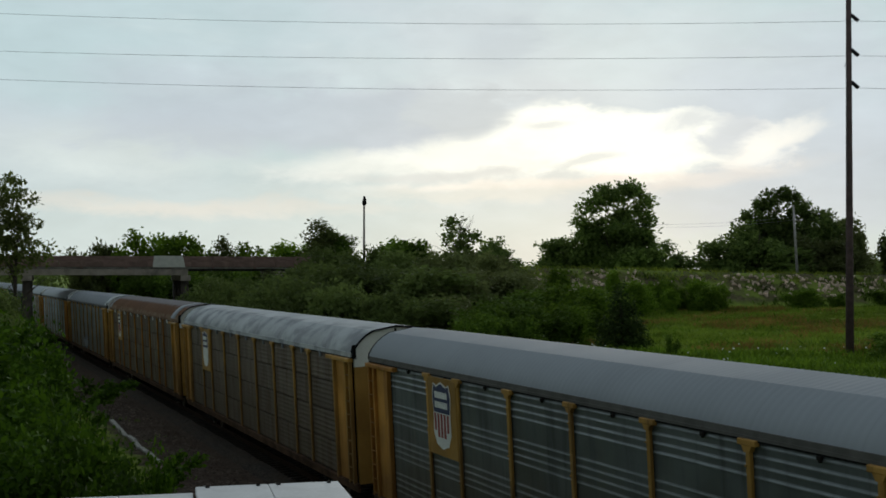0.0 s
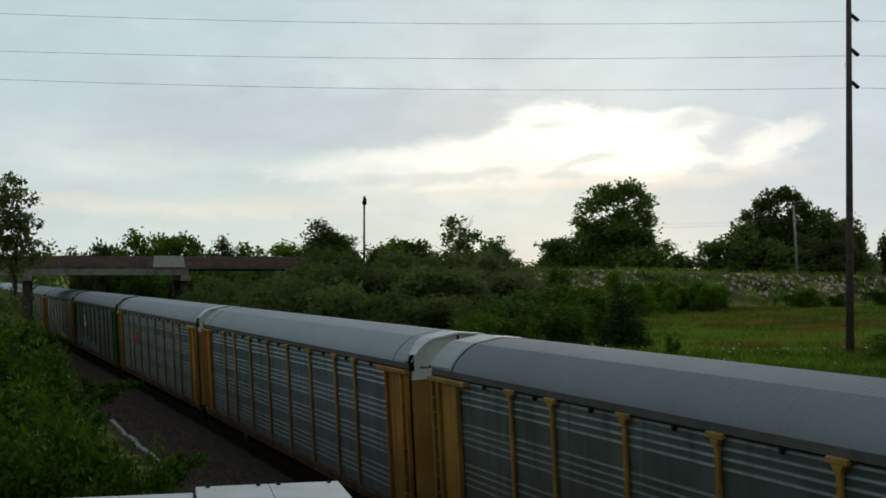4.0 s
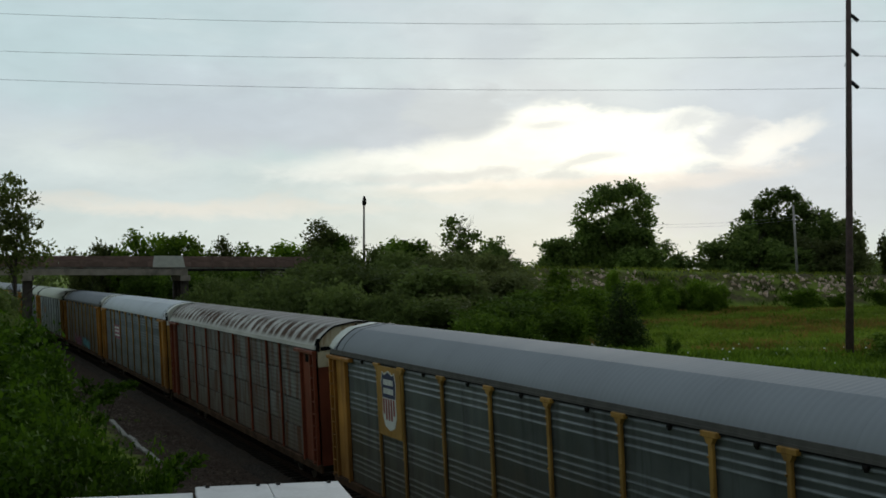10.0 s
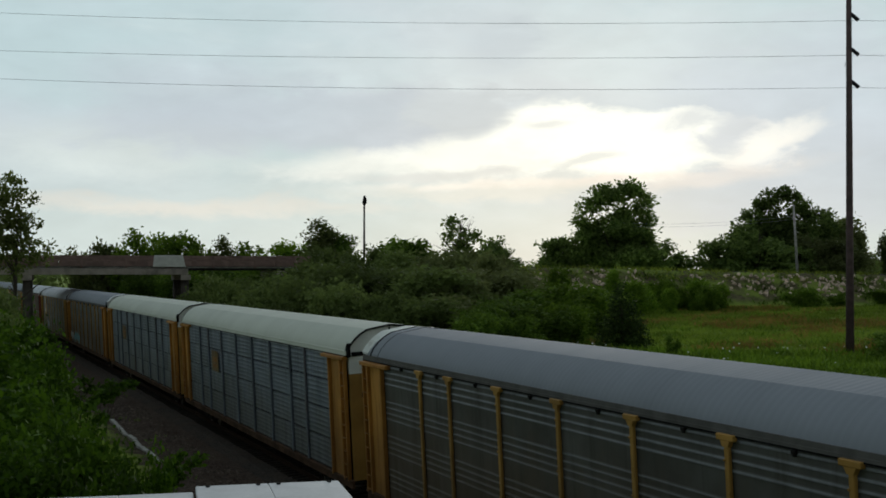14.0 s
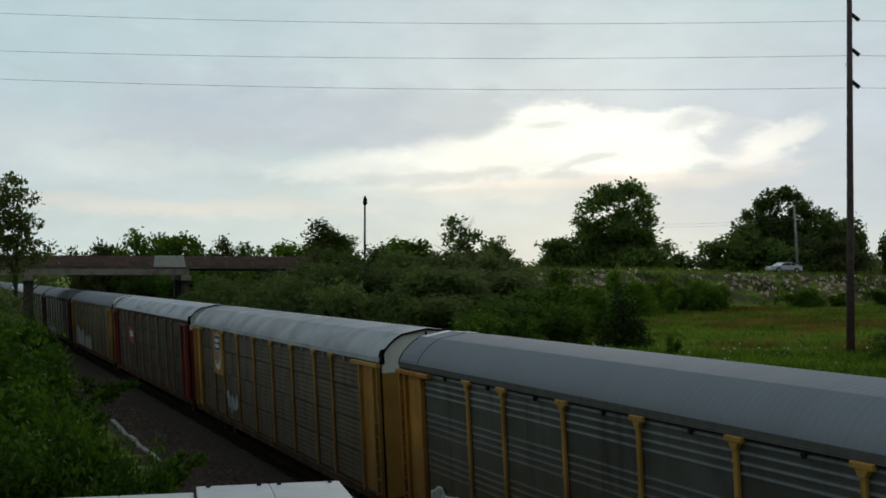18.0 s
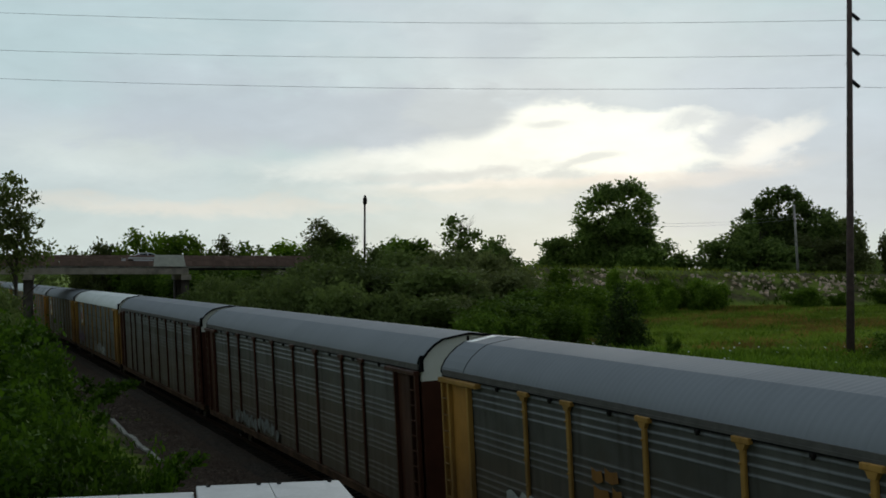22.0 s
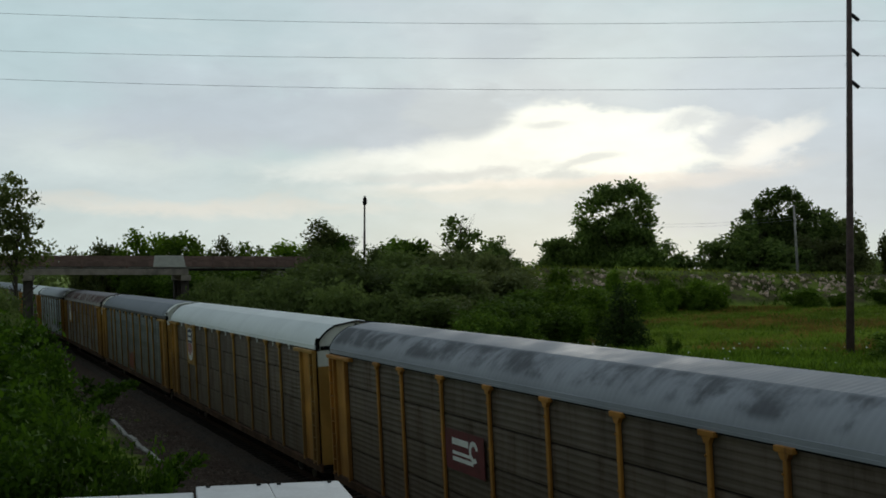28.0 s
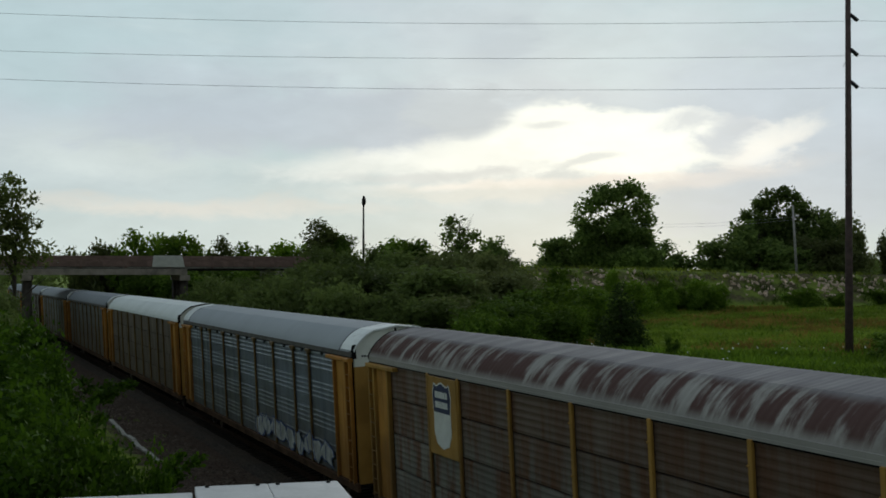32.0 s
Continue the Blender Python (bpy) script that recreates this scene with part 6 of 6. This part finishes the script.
    lobes = [(0, 0, 0.8, 1.22, 1.2, 0.85), (0.0, 0, 1.7, 0.95, 0.95, 0.75), (-0.1, 0, 2.5, 0.6, 0.6, 0.65), (-0.1, 0, 3.1, 0.28, 0.28, 0.45), (0.5, 0, 0.5, 0.9, 0.9, 0.55)]
    plant("conical_bush", x, d, leaf_cloud("crown", lobes, 420, 15, 0.12, 0.075, 88), twigs(90, 2.6, 0.7, 12, 0.07), LEAF_DEEP, "dark conical bush standing in a meadow", "bush", scale=(1.2, 1.1, 1.12))
    for px, dist, py, w in ((1190, 58, 598, 0.7), (1585, 57, 596, 2.2), (1610, 58, 588, 3.4)):
        bush(px, dist, py, w, LEAF_MID, "small leafy bush in a meadow")


build_bushes()


def build_near_bushes():
    """Leafy shrubs on the slope in front of the camera."""
    rng = random.Random(21)
    kinds = [leaf_cloud("crown", lobes_round(200 + i, 3.2, 3.2, 0.0, 11, 0.8), 560, 22, 0.16, 0.055, 230 + i) for i in range(4)]
    stems = [twigs(250 + i, 2.4, 1.4, 14, 0.035) for i in range(3)]
    spots = [(-35, 21, 602, 2.2), (12, 24, 594, 1.9), (50, 26, 596, 1.3), (5, 18, 640, 2.2), (50, 21, 632, 1.8), (80, 24, 648, 1.2), (103, 26, 686, 0.9), (-15, 15, 720, 2.0), (45, 16, 712, 1.9),
             (80, 18, 715, 1.3), (72, 20, 750, 0.9), (15, 13, 790, 1.8), (85, 14, 775, 1.6), (122, 15, 792, 1.2), (165, 14, 815, 1.2), (55, 12, 840, 1.6), (150, 12, 850, 1.4), (-75, 20, 614, 2.6), (225, 13.5, 858, 0.9), (270, 14.5, 846, 0.8)]
    for i, (px, dist, py, w) in enumerate(spots):
        x = px_x(px, dist)
        z = float(ground_z(x, dist)) - 0.2
        h = max(0.9, top_z(py, dist) - z)
        plant("shrub", x, dist, kinds[i % 4], stems[i % 3], LEAF_FRESH, "fresh green leafy shrub on a slope beside the rails", "shrub", "shrubs on the slope", fitted(kinds[i % 4], w, h), rng.uniform(0, 360), 0.2)
    # longer sprays of leaves that stand out of the shrubs
    spray = [leaf_cloud("crown", [(0.12 * i, 0, 0.09 * i, 0.16, 0.14, 0.09) for i in range(5)], 26, 9, 0.07, 0.065, 280 + j) for j in range(3)]
    for i, (px, dist, py) in enumerate(((268, 17, 832), (290, 17, 808), (178, 24, 660), (205, 25, 655), (150, 23, 690), (140, 24, 672), (165, 23, 680), (190, 24, 668), (165, 21, 722), (60, 22, 578), (20, 20, 572), (120, 24, 650), (312, 18, 800), (240, 16, 846))):
        x = px_x(px, dist)
        thing = new("leafy_spray")
        z = top_z(py + 40, dist)
        thing.matrix_basis = pose(x, dist, z, 0, rng.uniform(-15, 10), rng.uniform(-40, 40)) @ Matrix.Diagonal((0.7, 0.7, 0.7, 1))
        part("leaves", spray[i % 3], LEAF_FRESH, thing)
        low = (float(ground_z(x - 0.6, dist)) - z) / 0.7
        part("stem", tube([(-0.8, 0, low), (-0.3, 0, low * 0.5), (0, 0, -0.3), (0.25, 0, 0.15), (0.5, 0, 0.4)], [0.03, 0.022, 0.015, 0.01, 0.005], 5), BARK, thing)
        tagged(thing, "bright green leafy spray rising from a shrub", "branch", "leafy sprays")


build_near_bushes()


def blades(name, pts, height, width, seed, each=3):
    """Tufts of upright blades at points (x, y, z)."""
    rng = np.random.default_rng(seed)
    n = len(pts) * each
    p = np.repeat(np.asarray(pts, float), each, 0)
    p[:, :2] += rng.normal(size=(n, 2)) * width * 1.5
    a = rng.random(n) * 6.283
    side = np.stack([np.cos(a), np.sin(a), np.zeros(n)], 1) * width * (0.6 + 0.8 * rng.random(n))[:, None]
    up = np.stack([rng.normal(size=n) * 0.6, rng.normal(size=n) * 0.6, np.ones(n)], 1) * (height * (0.5 + rng.random(n)))[:, None]
    v = np.stack([p - side, p + side, p + up * 0.65 + side * 0.7, p + up], 1).reshape(-1, 3)
    return quads(name, v, n)


def build_meadow():
    rng = np.random.default_rng(8)

    def scatter(n, x0, x1, y0, y1, keep=None):
        x, y = rng.uniform(x0, x1, n), rng.uniform(y0, y1, n)
        if keep is not None:
            k = keep(x, y)
            x, y = x[k], y[k]
        return np.stack([x, y, ground_z(x, y) - 0.03], 1)

    def field(x, y):
        r, q = along_road(x, y)
        return (along_track(x, y)[1] > 14) & (q < -6.2) & (np.abs(x) < y * 0.5)

    tagged(part("lush_weeds", blades("lush_weeds", scatter(11000, 4, 40, 40, 62, field), 0.42, 0.085, 13), LEAF_LIGHT), "lush green weeds at the near edge of a meadow", "weeds", kind="stuff")

    def patchy(x, y):
        return field(x, y) & (np.sin(x * 0.21 + 2) + np.sin(y * 0.19 + x * 0.1) + 0.8 * np.sin(x * 0.63 - y * 0.41) + 0.6 * np.sin(x * 1.3 + y * 0.9) > 0.75)

    tagged(part("meadow_grass", blades("meadow_grass", scatter(60000, -10, 58, 38, 128, field), 0.26, 0.05, 3), GRASS), "uneven green meadow grass", "grass", kind="stuff")
    def clumped(x, y):
        return field(x, y) & (np.sin(x * 0.9 + 1.3 * np.sin(y * 0.5)) + np.sin(y * 1.1 + 1.7 * np.sin(x * 0.37)) > 1.1)

    tagged(part("tall_weeds", blades("tall_weeds", scatter(13000, 4, 58, 44, 126, clumped), 0.42, 0.06, 23), LEAF_LIGHT), "clumps of taller weeds in a meadow", "weeds", kind="stuff")
    tagged(part("dry_grass", blades("dry_grass", scatter(30000, 5, 58, 60, 128, patchy), 0.34, 0.05, 4), GRASS_DRY), "reddish seeding grass in a meadow", "grass", kind="stuff")

    def verge(x, y):
        r, q = along_road(x, y)
        return (np.abs(q + 6.1) < 2.0) & ((r > 27) | (r < -16)) & (np.sin(r * 0.8 + q) + np.sin(r * 0.31) + np.sin(r * 2.3 + 2 * q) > -0.9)

    tagged(part("verge_grass", blades("verge_grass", scatter(34000, -60, 70, 100, 160, verge), 0.36, 0.05, 5), VERGE), "long grass along the top of a road bank", "grass", kind="stuff")

    def bankside(x, y):
        r, q = along_road(x, y)
        return (q < -7) & (q > -15) & (r > 27) & (np.sin(r * 0.5) + np.sin(q * 1.7 + r * 0.23) > 0.1)

    tagged(part("bank_weeds", blades("bank_weeds", scatter(16000, -10, 70, 100, 160, bankside), 0.5, 0.07, 6), LEAF_MID), "weeds on a stony bank", "weeds", kind="stuff")

    def slope(x, y):
        s, d = along_track(x, y)
        return (d < -6.3) & (d > -14) & (y > 8)

    tagged(part("slope_grass", blades("slope_grass", scatter(16000, -40, 6, 8, 70, slope), 0.35, 0.022, 7, 3), GRASS), "rough grass on the slope by the rails", "grass", kind="stuff")
    def trackside(x, y):
        s, d = along_track(x, y)
        return (d < -3.4) & (d > -6.6) & (np.sin(s * 0.7) + np.sin(s * 1.9 + d * 2) > 1.0)

    tagged(part("track_weeds", blades("track_weeds", scatter(5000, -30, 12, 20, 80, trackside), 0.16, 0.03, 27), LEAF_DARK), "small weeds in the gravel beside the rails", "weeds", kind="stuff")
    # white flower heads
    f = scatter(80, 6, 42, 42, 66, field)
    f[:, 2] += rng.uniform(0.4, 0.7, len(f))
    v = []
    for x, y, z in f:
        r = rng.uniform(0.03, 0.06)
        v += [(x - r, y, z), (x, y - r, z - r * 0.6), (x + r, y, z), (x, y + r, z + r * 0.8)]
    tagged(part("white_flowers", quads("white_flowers", v, len(f)), PETAL), "scattered white flower heads in a meadow", "flowers", kind="stuff")


build_meadow()


def build_riprap():
    rng = random.Random(31)
    verts, faces = [], []
    ico = bmesh.new()
    bmesh.ops.create_icosphere(ico, subdivisions=1, radius=1.0)
    base = [v.co.copy() for v in ico.verts]
    tris = [[v.index for v in f.verts] for f in ico.faces]
    ico.free()
    # heaps along the bank: bearing across the view, half width, share
    heaps = ((942, 20, 0.7), (1018, 16, 0.6), (1052, 24, 1.0), (1117, 20, 0.9), (1232, 14, 0.25), (1300, 26, 0.8), (1345, 30, 0.9), (1408, 22, 1.0), (1478, 34, 1.0), (1545, 30, 0.6))
    for i in range(9000):
        r, q = rng.uniform(34, 118), rng.uniform(-11.3, -6.6)
        x, y = on_road(r, q)
        here = 784 + 2080.3 * x / y + rng.uniform(-8, 8)
        share = max(f * smooth(abs(here - c), w * 1.15, w * 0.5) for c, w, f in heaps)
        if rng.random() > 0.004 + 0.24 * share * (0.5 + 0.5 * math.sin(r * 2.1 + q * 3)):
            continue
        z = float(ground_z(x, y))
        sx, sy, sz = (rng.choice((0.10, 0.15, 0.22, 0.32)) * rng.uniform(0.7, 1.4) for _ in range(3))
        rot = Euler((rng.uniform(0, 6), rng.uniform(0, 6), rng.uniform(0, 6))).to_matrix()
        k = len(verts)
        for b in base:
            p = rot @ Vector((b.x * sx, b.y * sy, b.z * sz * 0.8)) * rng.uniform(0.85, 1.15)
            verts.append((x + p.x, y + p.y, z + 0.08 + p.z))
        faces += [[k + a for a in t] for t in tris]
    tagged(part("riprap", mesh_of("riprap", verts, faces), ROCK), "pale broken stones on a road bank", "stones", kind="stuff")


build_riprap()


def build_far_woods():
    rng = random.Random(41)
    lobes = []
    for i in range(130):
        px = rng.uniform(-700, 2300)
        d = rng.uniform(260, 420)
        r = rng.uniform(5, 9)
        lobes.append((px_x(px, d), d, rng.uniform(6, 9.5), r, r, rng.uniform(3.0, 4.6)))
    tagged(part("far_woods", leaf_cloud("far_woods", lobes, 5200, 8, 0.9, 0.6, 43), LEAF_DARK), "dark far tree line on the horizon", "woods", kind="stuff")


build_far_woods()


# ---- road vehicles ----
def hull(profile, half, tuck=0.0, top_from=None):
    """A body from a side profile (x, z), extruded to both sides and drawn in above top_from."""
    bm = bmesh.new()

    def wide(z):
        return half if top_from is None or z <= top_from else half - tuck * (z - top_from)
    left = [bm.verts.new((x, -wide(z), z)) for x, z in profile]
    right = [bm.verts.new((x, wide(z), z)) for x, z in profile]
    n = len(profile)
    bm.faces.new(left[::-1])
    bm.faces.new(right)
    for i in range(n):
        bm.faces.new((left[i], left[(i + 1) % n], right[(i + 1) % n], right[i]))
    bmesh.ops.recalc_face_normals(bm, faces=bm.faces[:])
    bmesh.ops.bevel(bm, geom=bm.edges[:], offset=0.035, segments=2, affect="EDGES")
    return bm


CAR_WHITE = plain("white_car_paint", (0.62, 0.64, 0.68), 0.25, vary=0.04, bump=0.0, dirty=0.08)
CAR_GREY = plain("grey_car_trim", (0.20, 0.21, 0.23), 0.4, vary=0.06, bump=0.0)
CAR_GLASS = plain("dark_car_glass", (0.015, 0.018, 0.022), 0.08, vary=0.05, bump=0.0, dirty=0.0)
TYRE_AND_WELL = plain("tyre_and_well_shade", (0.018, 0.018, 0.018), 0.85)
RIM = plain("alloy_rim", (0.45, 0.45, 0.46), 0.3, 0.8)
LAMP_RED = plain("red_lamp_glass", (0.30, 0.02, 0.02), 0.2, vary=0.05)


def vehicle(name, label, body, glasshouse, length, half, wheel_x, wheel_r, lower):
    """Faces +x; stands on z = 0."""
    thing = new(name)
    tagged(thing, label, "car")
    part("body", hull(body, half, 0.10, 0.95), CAR_WHITE, thing)
    for k, pts in enumerate(glasshouse):
        for y, t in ((-1, 1), (1, -1)):
            zs = [z for x, z in pts]
            edge = [y * (half - 0.10 * max(0.0, z - 0.95) + 0.012) for z in zs]
            part("side_window", mesh_of("side_window", [(x, e - 0.01 * y, z) for e, (x, z) in zip(edge, pts)] + [(x, e, z) for e, (x, z) in zip(edge, pts)],
                 [tuple(range(len(pts))), tuple(range(2 * len(pts) - 1, len(pts) - 1, -1))] + [(i, i + len(pts), (i + 1) % len(pts) + len(pts), (i + 1) % len(pts)) for i in range(len(pts))]), CAR_GLASS, thing)
    part("lower_trim", boxes([(-length * 0.47, length * 0.47, -half - 0.01, half + 0.01, lower, lower + 0.14)], 0.02), CAR_GREY, thing)
    for y in (-half * 0.7, half * 0.7):
        part("headlight", boxes([(length / 2 - 0.10, length / 2 - 0.005, y - 0.16, y + 0.16, 0.64, 0.78)], 0.02), RIM, thing)
        part("tail_lamp", boxes([(-length / 2 + 0.003, -length / 2 + 0.10, y - 0.12, y + 0.12, 0.75, 0.95)], 0.02), LAMP_RED, thing)
    for x in wheel_x:
        for y in (-half + 0.08, half - 0.08):
            # dark of the wheel well, put in as a black disc behind the wheel
            part("wheel_arch", disc_y(wheel_r * 1.22, 0.20, 20), TYRE_AND_WELL, thing, pose(x, y, wheel_r * 1.05))
            w = part("wheel", disc_y(wheel_r, 0.24, 20), TYRE_AND_WELL, thing, pose(x, y, wheel_r))
            part("rim", disc_y(wheel_r * 0.62, 0.26, 16), RIM, w)
    return thing


SUV = vehicle("suv", "white boxy off-road car with dark windows", [(-2.5, 0.42), (-2.52, 1.0), (-2.44, 1.15), (-2.10, 1.78), (-1.75, 1.85), (0.15, 1.84), (0.45, 1.77), (1.15, 1.16), (2.3, 1.04), (2.52, 0.95), (2.54, 0.42)],
              [[(-2.22, 1.18), (-1.25, 1.18), (-1.25, 1.66), (-1.98, 1.64)], [(-1.13, 1.18), (-0.28, 1.18), (-0.28, 1.66), (-1.13, 1.66)], [(-0.16, 1.18), (0.92, 1.18), (0.38, 1.64), (-0.16, 1.66)]], 5.05, 0.97, (-1.55, 1.62), 0.38, 0.40)
K = 0.90
SEDAN = vehicle("sedan", "white four-door saloon car with dark windows", [(K * a, K * b) for a, b in ((-2.35, 0.32), (-2.38, 0.82), (-2.25, 1.0), (-1.65, 1.06), (-1.0, 1.42), (-0.6, 1.46), (0.25, 1.45), (0.5, 1.40), (1.25, 0.98), (2.15, 0.82), (2.38, 0.66), (2.38, 0.32))],
                [[(K * a, K * b) for a, b in pane] for pane in (((-1.5, 1.04), (-0.55, 1.04), (-0.55, 1.38), (-0.98, 1.36)), ((-0.45, 1.04), (0.42, 1.04), (0.42, 1.36), (-0.45, 1.38)), ((0.50, 1.02), (1.02, 1.0), (0.52, 1.34)))], 4.28, 0.84, (-1.28, 1.28), 0.30, 0.28)


# ---- all that moves ----
# time, and how far the train has run
RUN = ((0, -19.32), (3, 49.42), (6, 117.66), (9, 185.52), (12, 253.09), (15, 320.47), (18, 387.76), (21, 455.05), (24, 522.44), (27, 590.00), (30, 657.84), (32, 703.24))


def motions():
    for k, wagon in enumerate(CARS):
        walk(wagon, [(t, track_pose(PITCH * k - gone)) for t, gone in RUN])
    turn = math.degrees(math.atan2(ROAD_E[1], ROAD_E[0])) + 180

    def drive(thing, rows):
        """rows: time and distance along the road, joined at even pace and carried on at both ends."""
        out = []
        for t, r in rows:
            x, y = on_road(r, -1.6)
            slope = (float(road_z(r + 2)) - float(road_z(r - 2))) / 4
            out.append((t, pose(x, y, float(road_z(r)) + 0.01, 0, math.degrees(math.atan(slope)), turn)))
        walk(thing, out)

    def pace(marks, t):
        (t0, r0), (t1, r1) = marks[0], marks[1]
        for a, b in zip(marks, marks[1:]):
            if t >= a[0]:
                (t0, r0), (t1, r1) = a, b
        return r0 + (r1 - r0) * (t - t0) / (t1 - t0)
    suv = ((0.5, 95.6), (1.5, 75.5), (2.5, 55.4), (5.5, 0.2))
    sedan = ((17.6, 92.8), (18.6, 71.9), (19.4, 55.1), (22.0, 7.3), (22.5, -1.7))
    drive(SUV, [(t, pace(suv, t)) for t in (0.0, 0.5, 1.5, 2.5, 3.5, 4.5, 5.5, 7.0, 12.0, 20.0, 32.0)])
    drive(SEDAN, [(t, pace(sedan, t)) for t in (0.0, 8.0, 15.0, 17.0, 17.6, 18.6, 19.4, 20.8, 22.0, 22.5, 24.0, 32.0)])


motions()
